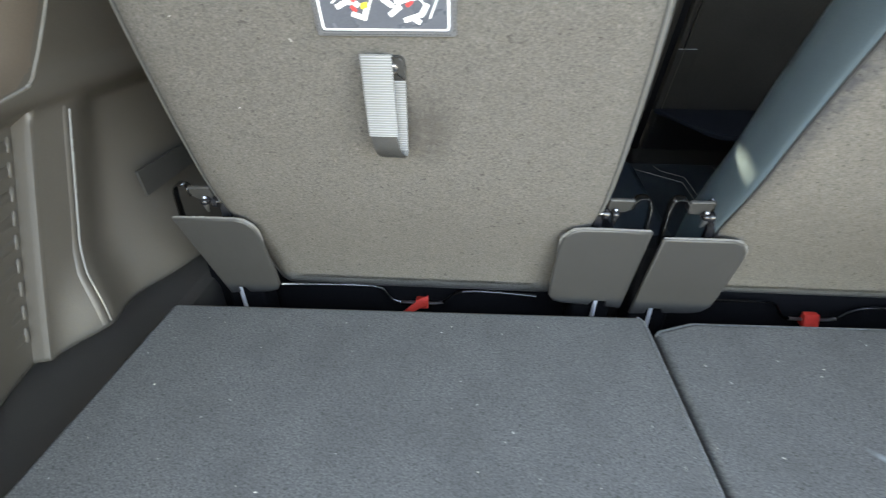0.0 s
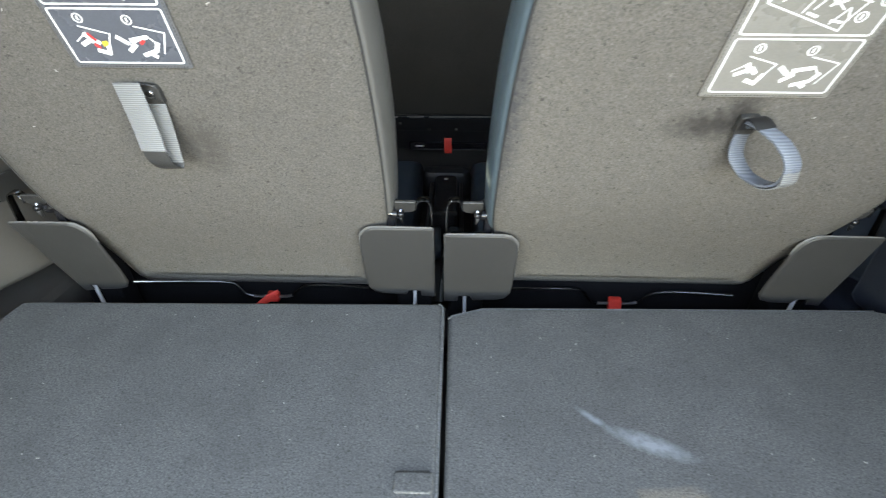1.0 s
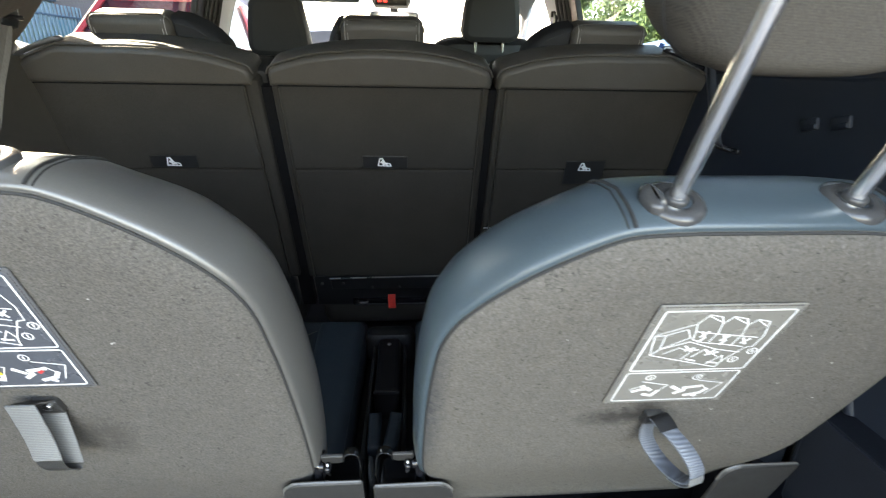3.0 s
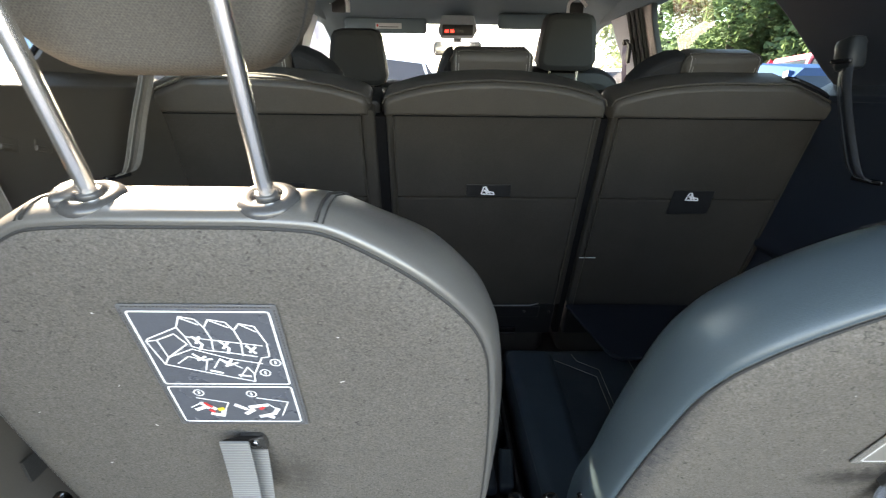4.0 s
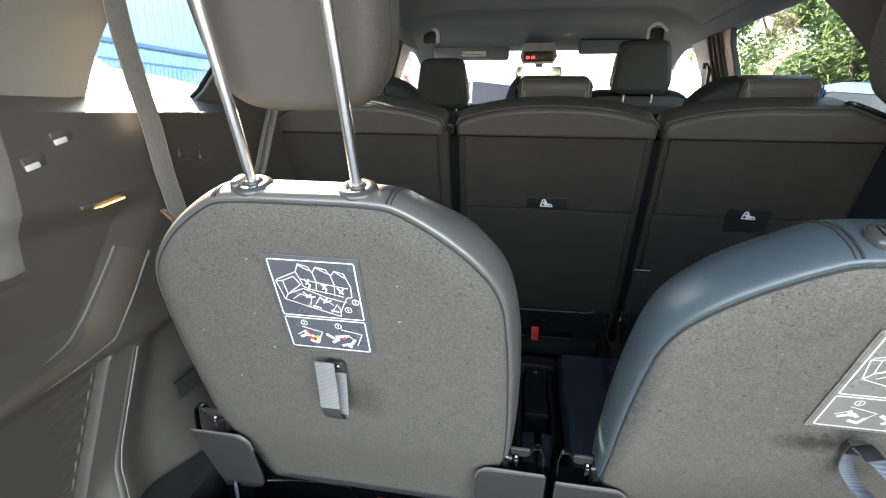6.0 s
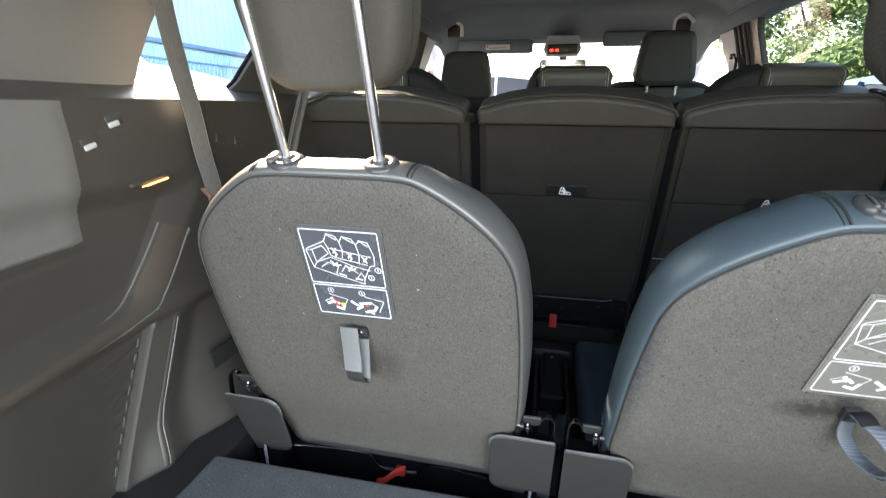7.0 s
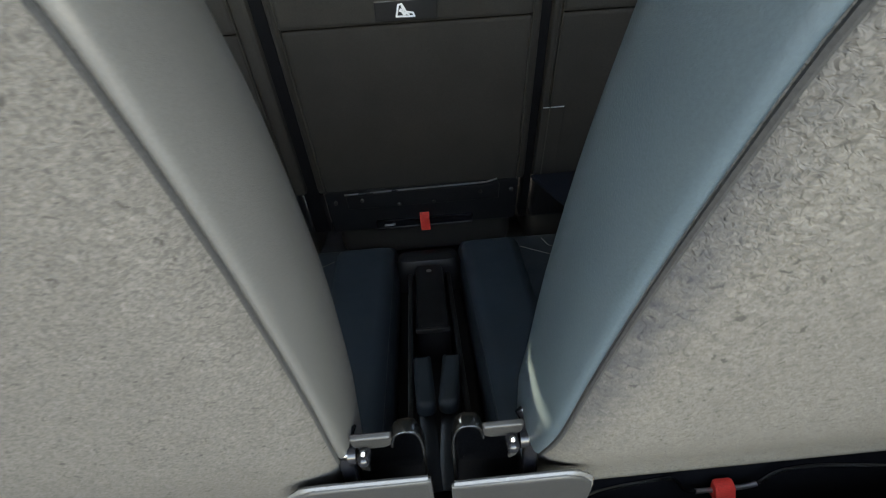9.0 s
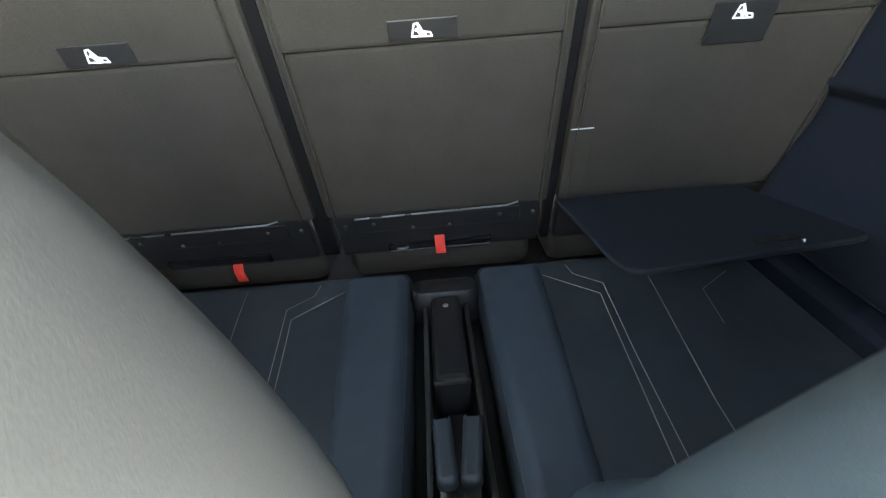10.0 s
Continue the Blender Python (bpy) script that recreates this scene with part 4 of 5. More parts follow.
        part("slot", lean(-0.105, -0.113, 0.105, -0.088, -0.009, -0.006, 0.004), PAINTED, foot)
        part("release_tab", tube([m @ Vector(p) for p in ((tab[0], tab[1] - 0.072, -0.004), (tab[0], tab[1] - 0.085, 0.006), (tab[0] + 0.001, tab[1] - 0.112, 0.009))], 0, flat=(0.02, 0.0022, (1, 0, 0))), RED, foot, "red webbing release tab")
        if cx == 0:
            part("striker", tube([m @ Vector(p) for p in ((-0.09, -0.10, -0.004), (-0.085, -0.092, 0.006), (-0.07, -0.092, 0.006), (-0.066, -0.1, -0.004))], 0.0025, 8), STEEL, foot)
    else:
        part("corner_patch", lean(-0.2075, 0.0, -0.166, 0.157, -0.004, 0.002, 0.001), CLOTH, s)
        part("patch_edge", tube([m @ Vector((x, 0.157, 0.002)) for x in (-0.206, -0.168)], 0.0011, 5), STEEL, s)
    # low headrest: a stitched block that runs out into a sloping wing
    x0, x1, run = ((-0.083, 0.083, 0.03), (-0.048, 0.108, 0.09), (-0.108, 0.048, 0.09))[wing]
    o = rounded(x0, 0.515, x1, 0.586, [0.01, 0.01, 0.018, 0.018])
    mid = (x0 + x1) / 2
    o = [Vector((p.x, p.y + (0.007 * (1 - ((p.x - mid) / 0.085) ** 2) if p.y > 0.56 else 0))) for p in o]
    hr = part("headrest", pillow(o, [(-0.014, -0.165), (-0.004, -0.158), (0, -0.145), (0, -0.112), (-0.003, -0.102), (-0.009, -0.0965), (-0.016, -0.095)], m), LEATHER, s, "low dark leather headrest with contrast stitching")
    for sx, xe in ((-1, x0), (1, x1)):
        for d in (0.010, 0.0155):
            x = xe - sx * d
            part("contrast_stitch", tube([m @ Vector(p) for p in ((x, 0.525, -0.0952), (x, 0.566, -0.0952), (x, 0.582, -0.099), (x, 0.589, -0.112))], 0.0007, 5), THREAD, hr)
    part("welt_line", tube([m @ Vector((p.x, p.y, -0.107)) for p in offset(o, 0.001) if p.y > 0.53], 0.0013, 6), LEATHER, hr)
    inner = -1 if wing >= 0 else 1
    xe = x0 if inner < 0 else x1
    wo = [(xe - inner * 0.004, 0.515), (xe - inner * 0.004, 0.585), (xe + inner * 0.25 * run, 0.581), (xe + inner * 0.55 * run, 0.569), (xe + inner * 0.8 * run, 0.552), (xe + inner * run, 0.530), (xe + inner * (run + 0.004), 0.515)]
    wo = [Vector(p) for p in wo]
    if sum(p.x * q.y - q.x * p.y for p, q in zip(wo, wo[1:] + wo[:1])) < 0:
        wo = wo[::-1]
    part("side_wing", pillow(wo, [(-0.01, -0.17), (0, -0.16), (0, -0.122), (-0.003, -0.112), (-0.009, -0.106)], m), SEAT_BLACK, hr)
    part("neck", lean(x0 + 0.01, 0.48, x1 - 0.01, 0.52, -0.15, -0.11, 0.01), BLACK, hr)
    if wing:
        lever = [(0.118, 0.566, -0.03), (0.128, 0.5665, -0.022), (0.155, 0.558, -0.016), (0.185, 0.546, -0.016), (0.212, 0.531, -0.02), (0.218, 0.526, -0.03), (0.20, 0.532, -0.045), (0.16, 0.548, -0.05), (0.128, 0.561, -0.042)]
        part("shoulder_lever", tube([m @ Vector((wing * x, u, n)) for x, u, n in smooth_line(lever, 4, True)], 0.0042, 8, closed=True), PAINTED if wing > 0 else STEEL, s, "folding release lever loop at the shoulder")
        a, b = sorted((wing * 0.125, wing * 0.208))
        part("lever_recess", lean(a, 0.515, b, 0.5285, -0.05, -0.012, 0.004), BLACK, s)
    part("seat_base", box(-0.2, 0.09, -0.2, 0.2, 0.55, -0.06, 0.03), LEATHER, s)
    return s


second_row_seat(0.0, "dark cloth-backed centre bench seat with leather top")
second_row_seat(-0.450, "dark cloth-backed bench seat beside the window with leather top", -1, 0.018, (0.032, -0.037))
second_row_seat(0.434, "dark cloth-backed bench seat with folded-down flap behind it", 1, 0.005)

flap = thing("cargo_flap", (0.0, 0, 0), "black carpeted hinged board with a slot handle, folded level", "board")
fm = Matrix.Translation((0.213, 0.668, 0.062)) @ Matrix.Rotation(radians(-6.5), 4, "X")
fo = [Vector(p) for p in ((0.0, 0.0), (0.006, -0.255), (0.012, -0.285), (0.03, -0.30), (0.325, -0.262), (0.345, -0.255), (0.35, -0.24), (0.33, -0.02), (0.31, 0.0))]
part("board", pillow(fo, [(-0.002, -0.009), (0, -0.006), (0, -0.002), (-0.002, 0.0)], fm), LID, flap)
part("slot_handle", pillow(rounded(0.2, -0.252, 0.262, -0.238, 0.006), edge(0.0012, 0.0005), fm), PAINTED, flap)
part("stop_pin", disc(0.255, -0.258, 0.003, 0.0, 0.004, fm), STEEL, flap)

# ---- cabin shell ----
OUTER = mat("car_paint", (0.25, 0.26, 0.28), 0.3, blotch=0.1, blotch_scale=4, coat=0.5)


def side_x(z):
    """Half the cabin's width at a height."""
    return 0.685 - max(0.0, z - 0.58) * 0.30


def side_slab(outline, sgn, thick=0.03, out=0.0, rim=0.006):
    """A wall piece of the cabin's side from (y, z) outline points; follows the lean of the side."""
    n = len(outline)
    area = sum(a[0] * b[1] - b[0] * a[1] for a, b in zip(outline, outline[1:] + outline[:1]))
    pts = outline if area > 0 else outline[::-1]
    rings = []
    for d, h in ((-rim, -out), (-rim * 0.3, -out + rim * 0.3), (0, -out + rim), (0, -out + thick)):
        rings.append([(sgn * (side_x(p.y) + h), p.x, p.y) for p in offset([Vector(q) for q in pts], d)])
    return loft(rings)


def line_up(a, b, v):
    return min(1.0, max(0.0, (v - a) / (b - a)))


def strip_y(z):
    return -0.0005 - (0.217 - z) * 0.455


def bead_y(z):
    return 0.036 - (0.217 - max(z, 0.05)) * 0.445 - max(0.0, 0.05 - z) * 0.2


def surface(y, z, relief=1.0, ahead=0.0):
    """How far the moulded side panel stands from the car's middle."""
    x = 0.632
    y1, y2 = strip_y(z), bead_y(z) + ahead
    zone = 1 - line_up(0.212, 0.228, z)
    low = 1 - smoother(-0.012, 0.09, z)
    high = 1 - smoother(-0.012, 0.24, z)
    # ribbed field sinking towards the strip, slanting cheek up to the bead, hollow beyond
    step = 0.022 * line_up(y1 - 0.24, y1 - 0.007, y) - 0.017 * line_up(y1 - 0.006, y1 - 0.002, y)
    step -= 0.005 * line_up(y1, y2, y) - 0.016 * smoother(y2 + 0.002, y2 + 0.07, y)
    x += zone * step * relief
    # foot runs in to the wheel arch
    x -= 0.022 * low * smoother(y1, y2 + 0.012, y)
    x -= 0.04 * high * smoother(y2 + 0.02, y2 + 0.17, y)
    # long pocket with a sloping end
    y3 = 0.018 + (z - 0.356) * 0.70
    x += 0.017 * (1 - line_up(y3, y3 + 0.068, y)) * smoother(0.243, 0.285, z) * (1 - smoother(0.405, 0.45, z)) * smoother(-0.4, -0.25, y)
    # crease, joint and turned-out sill
    x -= 0.006 * smoother(0.222, 0.236, z) * (1 - smoother(0.24, 0.262, z))
    x += 0.003 * max(0.0, 1 - abs(z - 0.36) / 0.005) * (1 - smoother(-0.09, -0.07, y))
    x += 0.004 * smoother(0.50, 0.55, z)
    # the panel turns in towards the boot aperture
    x -= 0.035 * smoother(0.06, 0.36, -y)
    x -= 0.07 * (1 - smoother(-0.55, -0.42, y))
    return x


def side_wall(sgn, material, material_up, name, label):
    """The moulded boot side panel, with its ridge, ribs, arm recess and window sill."""
    t = thing(name, (0, 0, 0), label, "side trim", kind="structure")
    ny, nz = 250, 140
    ahead = 0.0 if sgn < 0 else 0.055
    surf = lambda y, z: surface(y, z, 1.0, ahead)
    ys = np.concatenate([np.linspace(-0.55, -0.05, 60), np.linspace(-0.049, -0.012, 12), np.linspace(-0.011, 0.006, 35), np.linspace(0.007, 0.06, 50), np.linspace(0.062, 0.68, ny - 157)])
    zs = np.linspace(-0.012, 0.56, nz)

    bm = bmesh.new()
    grid = []
    for y in ys:  # the columns follow the strip
        row = []
        for z in zs:
            q = y - max(0.0, 0.217 - z) * 0.455 * math.exp(-(y / 0.16) ** 2)
            row.append(bm.verts.new((sgn * surf(q, z), q, z)))
        grid.append(row)
    for i in range(ny - 1):
        for j in range(nz - 1):
            bm.faces.new((grid[i][j], grid[i + 1][j], grid[i + 1][j + 1], grid[i][j + 1]))
    body = part("moulded_panel", bm, material, t)
    md = body.modifiers.new("thickness", "SOLIDIFY")
    md.thickness = 0.004
    md.offset = -1 if sgn < 0 else 1
    # On the left, LIP paints the highlights of strip, joint and creases.
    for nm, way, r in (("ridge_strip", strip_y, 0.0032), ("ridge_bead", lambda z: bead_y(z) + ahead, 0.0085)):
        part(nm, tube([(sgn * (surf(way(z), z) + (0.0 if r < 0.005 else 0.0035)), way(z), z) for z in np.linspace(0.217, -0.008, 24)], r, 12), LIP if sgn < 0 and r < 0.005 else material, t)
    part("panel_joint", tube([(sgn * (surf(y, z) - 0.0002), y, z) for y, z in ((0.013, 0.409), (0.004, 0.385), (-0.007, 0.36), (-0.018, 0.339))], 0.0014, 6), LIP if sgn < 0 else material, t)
    # brown-tinged pocket face between two rounded creases that run out to the rear
    upper = smooth_line([(0.045, 0.372, 0), (0.030, 0.352, 0), (-0.003, 0.311, 0), (-0.036, 0.276, 0), (-0.078, 0.261, 0), (-0.16, 0.252, 0), (-0.26, 0.248, 0)], 6)
    lower = smooth_line([(0.092, 0.352, 0), (0.078, 0.334, 0), (0.050, 0.296, 0), (0.010, 0.252, 0), (-0.030, 0.241, 0), (-0.10, 0.231, 0), (-0.22, 0.226, 0)], 6)
    over = lambda p, h: (sgn * (surf(p.x, p.y) - h), p.x, p.y)
    if sgn < 0:
        part("pocket_face", loft([[over(p.lerp(q, k / 6), 0.0035 + 0.0022 * math.sin(math.pi * k / 6)) for k in range(7)] for p, q in zip(upper, lower)], closed=False), TRIM_BROWN, t)
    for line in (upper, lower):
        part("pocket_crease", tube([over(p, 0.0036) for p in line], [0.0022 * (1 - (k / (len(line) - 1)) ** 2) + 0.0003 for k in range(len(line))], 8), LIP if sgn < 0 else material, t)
    # Highlight of the bead, painted as a thin pale line.
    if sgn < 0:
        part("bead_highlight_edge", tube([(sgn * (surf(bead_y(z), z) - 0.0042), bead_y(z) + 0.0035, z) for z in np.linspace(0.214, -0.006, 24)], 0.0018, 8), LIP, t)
    part("bottom_lip", tube([(sgn * (surf(y, -0.012) + 0.001), y, -0.012) for y in np.linspace(-0.5, 0.5, 60)], 0.0025, 6), material, t)
    # paler upper piece of the rear aperture; on the left, haze adds to its colour
    bm = bmesh.new()
    rows = []
    for k in range(41):
        a = -0.52 + 0.46 * k / 40
        row = []
        for j in range(25):
            z = 0.368 + 0.187 * j / 24
            y = a
            row.append(bm.verts.new((sgn * (surf(y, z) - 0.0075 * min(1.0, (40 - k) / 3.0, j / 1.0)), y, z)))
        rows.append(row)
    for p, q in zip(rows, rows[1:]):
        for j in range(24):
            bm.faces.new((p[j], q[j], q[j + 1], p[j + 1]))
    part("aperture_trim", bm, material_up, t)
    # ribs and their rounded ends along the strip
    for k in range(9):
        z = 0.196 - k * 0.0218
        y = strip_y(z) - 0.0175
        if sgn < 0:
            part("vent_rib", box(-0.006, -0.2, -0.005, 0.006, 0.0, 0.005, 0.0025, m=Matrix.Translation((sgn * (surf(y, z) + 0.0005), y, z)) @ Matrix.Rotation(radians(-sgn * 5.4), 4, "Z") @ Matrix.Rotation(radians(6), 4, "X")), material, t)
        part("rib_end", tube([(sgn * (surf(strip_y(q) - 0.0165, q) - 0.0055), strip_y(q) - 0.0165, q) for q in (z - 0.007, z - 0.005, z + 0.005, z + 0.007)], [k * (1 if sgn < 0 else 0.4) for k in (0.001, 0.002, 0.002, 0.001)], 8), material, t)
    return t


wl = side_wall(-1, TRIM, TRIM_PALE, "side_panel_left", "warm grey moulded boot side panel with vent ribs")
wr = side_wall(1, TRIM_SHADED, TRIM_SHADED, "side_panel_right", "moulded boot side panel darkened to navy for shade")
lid = [Vector(p) for p in ((-0.195, -0.03), (0.052, -0.03), (0.064, -0.022), (0.066, 0.115), (0.058, 0.130), (0.044, 0.134), (-0.17, 0.130), (-0.19, 0.124))]
stand = Matrix(((0, 0, -1, 0.655), (1, 0, 0, 0), (0, 1, 0, 0), (0, 0, 0, 1)))
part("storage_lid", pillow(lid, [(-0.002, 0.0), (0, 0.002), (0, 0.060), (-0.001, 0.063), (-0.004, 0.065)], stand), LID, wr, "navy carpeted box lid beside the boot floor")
part("lid_edge", tube([stand @ Vector((p.x, p.y, 0.0645)) for p in offset(lid, -0.0025)[1:]], 0.0009, 6), TRIM_SHADED, wr)
for sgn, w, mt in ((-1, wl, TRIM), (1, wr, TRIM_SHADED)):
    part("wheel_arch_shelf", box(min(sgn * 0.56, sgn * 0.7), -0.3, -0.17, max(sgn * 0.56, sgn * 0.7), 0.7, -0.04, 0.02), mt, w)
    if sgn < 0:
        part("arch_bracket", loft([[(sgn * x, 0.074, 0.128), (sgn * x, 0.078, 0.094), (sgn * (x - 0.004), 0.18, 0.099), (sgn * (x - 0.004), 0.17, 0.13)] for x in (0.606, 0.610)]), PLASTIC, w)
    for y, z in ((-0.052, 0.503), (-0.009, 0.530), (0.20, 0.492), (0.25, 0.484)):
        hm = Matrix.Translation((sgn * (surface(y, z) - 0.001), y, z)) @ Matrix.Rotation(radians(14 if y < 0.1 else -14), 4, "X")
        hk = part("hook_recess", box(-0.004, -0.015, -0.009, 0.004, 0.015, 0.009, 0.003, m=hm), mt, w)
        lm = hm @ Matrix.Translation((-sgn * 0.0035, -0.004, -0.004))
        # Pale colour paints the white glints on the two left rear hooks.
        part("hook_lip", box(-0.002, -0.009, -0.0035, 0.002, 0.009, 0.0035, 0.0015, m=lm), PALE if (sgn < 0 and y < 0.1) else mt, hk)

lamp = thing("boot_lamp", (-surface(0.034, 0.4385) + 0.0045, 0.030, 0.4405), "narrow boot lamp with a warm lit lens", "lamp")
part("lamp_housing", box(-0.012, -0.036, -0.001, 0.0045, 0.042, 0.006, 0.0025, m=Matrix.Rotation(radians(8), 4, "X")), TRIM, lamp)
part("lens", box(-0.0005, -0.022, -0.007, 0.0005, 0.022, 0.007, 0.0004, m=Matrix.Translation((0.0, 0.010, -0.0035)) @ Matrix.Rotation(radians(8), 4, "X") @ Matrix.Rotation(radians(75), 4, "Y")), LAMP_GLASS, lamp)

shell = thing("cabin_sides", (0, 0, 0), "car body sides with pillars and window frames", "car body", kind="structure")
for sgn in (-1, 1):
    up = PILLAR if sgn < 0 else TRIM_SHADED
    dark = TRIM if sgn < 0 else TRIM_SHADED
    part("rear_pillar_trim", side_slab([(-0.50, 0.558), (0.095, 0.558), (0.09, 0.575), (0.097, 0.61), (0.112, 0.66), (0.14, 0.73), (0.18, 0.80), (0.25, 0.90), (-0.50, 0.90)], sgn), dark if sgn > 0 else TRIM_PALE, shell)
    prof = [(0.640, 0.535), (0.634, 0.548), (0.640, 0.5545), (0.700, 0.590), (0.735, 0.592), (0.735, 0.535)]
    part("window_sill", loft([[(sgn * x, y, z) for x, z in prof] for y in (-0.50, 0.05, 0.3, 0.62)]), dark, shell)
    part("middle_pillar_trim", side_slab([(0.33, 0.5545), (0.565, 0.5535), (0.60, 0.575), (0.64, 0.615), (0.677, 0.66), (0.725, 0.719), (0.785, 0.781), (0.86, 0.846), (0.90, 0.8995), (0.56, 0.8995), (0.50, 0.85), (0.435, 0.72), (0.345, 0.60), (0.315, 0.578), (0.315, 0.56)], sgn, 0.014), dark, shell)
    part("window_seal", tube([(sgn * (side_x(z) + 0.012), y, z) for y, z in ((0.50, 0.85), (0.435, 0.72), (0.39, 0.66), (0.345, 0.60), (0.315, 0.578))], 0.005, 8), SHADE_CARPET, shell)
    part("roof_rail", side_slab([(-0.50, 0.9005), (2.2, 0.9005), (2.2, 0.96), (-0.50, 0.96)], sgn), LINER, shell)
    part("window_header", side_slab([(0.868, 0.851), (1.28, 0.853), (1.345, 0.848), (2.1, 0.848), (2.1, 0.8995), (0.905, 0.8995)], sgn, 0.04), LINER, shell)
    part("door_belt", side_slab([(0.575, -0.1), (2.6, -0.1), (2.6, 0.56), (1.5, 0.597), (0.8, 0.582), (0.62, 0.562), (0.585, 0.545)], sgn, 0.06), LEATHER, shell)
    part("centre_pillar_trim", side_slab([(1.547, 0.60), (1.70, 0.599), (1.71, 0.72), (1.75, 0.8475), (1.547, 0.8475)], sgn, 0.05), PILLAR_PALE, shell)
    part("pillar_seal", side_slab([(1.352, 0.60), (1.427, 0.60), (1.43, 0.8475), (1.345, 0.8475), (1.362, 0.80)], sgn, 0.02, 0.004, 0.003), PILLAR_BLACK, shell)
    part("pillar_cover", side_slab([(1.431, 0.60), (1.543, 0.60), (1.543, 0.8475), (1.434, 0.8475)], sgn, 0.05, 0.012), PILLAR_BLACK, shell)
    for y in (1.445, 1.485, 1.525):
        part("pillar_rib", tube([(sgn * (side_x(z) - 0.014), y, z) for z in (0.602, 0.72, 0.845)], 0.0075, 8), PILLAR_BLACK, shell)
    part("front_pillar_trim", tube([(sgn * 0.60, 1.9, 0.925), (sgn * 0.63, 2.1, 0.90), (sgn * 0.70, 2.55, 0.70), (sgn * 0.74, 2.8, 0.55)], [0.035, 0.04, 0.045, 0.05], 10), PILLAR, shell)
    for nm, o, g in (("quarter_window", [(0.06, 0.555), (0.36, 0.552), (0.56, 0.89), (0.25, 0.9)], GLASS_CYAN if sgn < 0 else GLASS_UNSEEN), ("rear_door_window", [(0.56, 0.55), (1.40, 0.58), (1.40, 0.88), (0.80, 0.88)], GLASS_HALF if sgn > 0 else GLASS_DIM), ("front_door_window", [(1.57, 0.6), (2.62, 0.57), (2.1, 0.88), (1.78, 0.9)], GLASS)):
        w = glazing(nm, [(sgn * (side_x(z) + 0.035), y, z) for y, z in o], g, shell, (0, 1, 0.7))
        w.visible_shadow = g in (GLASS_HALF, GLASS_DIM)

# Unseen body skin, added to keep sun from leaking in under the trim.
for sgn in (-1, 1):
    a, b = sorted((sgn * 0.745, sgn * 0.82))
    part("outer_panel", box(a, -0.52, -0.45, b, 2.95, 0.548, 0.03), OUTER, shell)
    part("rear_corner", box(min(sgn * 0.60, sgn * 0.744), -0.56, -0.45, max(sgn * 0.60, sgn * 0.744), -0.505, 0.97, 0.02), OUTER, shell)
part("underbody", box(-0.744, -0.5, -0.45, 0.744, 2.9, -0.205, 0.02), BLACK, shell)
part("firewall", box(-0.744, 2.85, -0.2, 0.744, 2.94, 0.47, 0.02), BLACK, shell)

roof = thing("ceiling", (0, 0, 0), "grey fabric headliner with a front crease", "ceiling", kind="structure")
bm = bmesh.new()
rows = []
for y, zc in ((-0.52, 0.965), (-0.2, 0.985), (0.4, 0.995), (1.0, 0.995), (1.4, 0.985), (1.6, 0.976), (1.64, 0.972), (1.655, 0.962), (1.8, 0.95), (1.95, 0.925), (2.04, 0.89), (2.08, 0.865)):
    rows.append([bm.verts.new((x, y, zc - 0.10 * abs(x / 0.62) ** 8)) for x in np.linspace(-0.62, 0.62, 29)])
for a, b in zip(rows, rows[1:]):
    for i in range(28):
        bm.faces.new((a[i], a[i + 1], b[i + 1], b[i]))
rf = part("headliner", bm, LINER, roof)
rf.modifiers.new("thickness", "SOLIDIFY").thickness = 0.03
rf.modifiers["thickness"].offset = 1
part("tailgate_panel", box(-0.66, -0.9, 0.0, 0.66, 0.0, 0.05, 0.02, m=Matrix.Translation((0, -0.5, 1.0)) @ Matrix.Rotation(radians(-28), 4, "X")), PILLAR, roof)

# front of the cabin
WHITE_PLASTIC = mat("white_plastic", (0.7, 0.7, 0.7), 0.4, fine=0.05, fine_scale=600, worn=0.08)
fb = thing("shoulder_belt", (0.62, 1.56, 0.735), "dark purple belt hanging from a black pillar loop", "seat belt")
part("belt_loop", tube(smooth_line([(0.0, 0.02, 0.016), (-0.012, -0.02, 0.014), (-0.014, -0.05, -0.006), (-0.012, -0.045, -0.045), (-0.006, -0.03, -0.062)], 5), 0, flat=(0.026, 0.010, (0, 1, 0.3))), PILLAR_BLACK, fb)
part("webbing", tube([(-0.012, 0.0, 0.0), (-0.012, -0.012, -0.06), (-0.008, -0.03, -0.15)], 0, flat=(0.045, 0.0018, (0, 1, 0))), BELT_PURPLE, fb)
part("bolt_cover", disc(0, 0, 0.011, 0.0, 0.014, Matrix.Translation((0.0, 0.018, 0.012)) @ Matrix.Rotation(radians(-90), 4, "Y"), b=0.003), PILLAR_BLACK, fb)
ws = thing("windscreen", (0, 0, 0), "clear windscreen under the sun visors", "window", kind="structure")
glazing("pane", ((-0.62, 2.09, 0.87), (0.62, 2.09, 0.87), (0.74, 2.85, 0.48), (-0.74, 2.85, 0.48)), GLASS, ws, (0, 1, 0.5))
dash = thing("dashboard", (0, 2.6, 0.45), "black dashboard below the windscreen", "dashboard")
part("dash_top", box(-0.72, -0.35, -0.5, 0.72, 0.3, 0.02, 0.05), BLACK, dash)
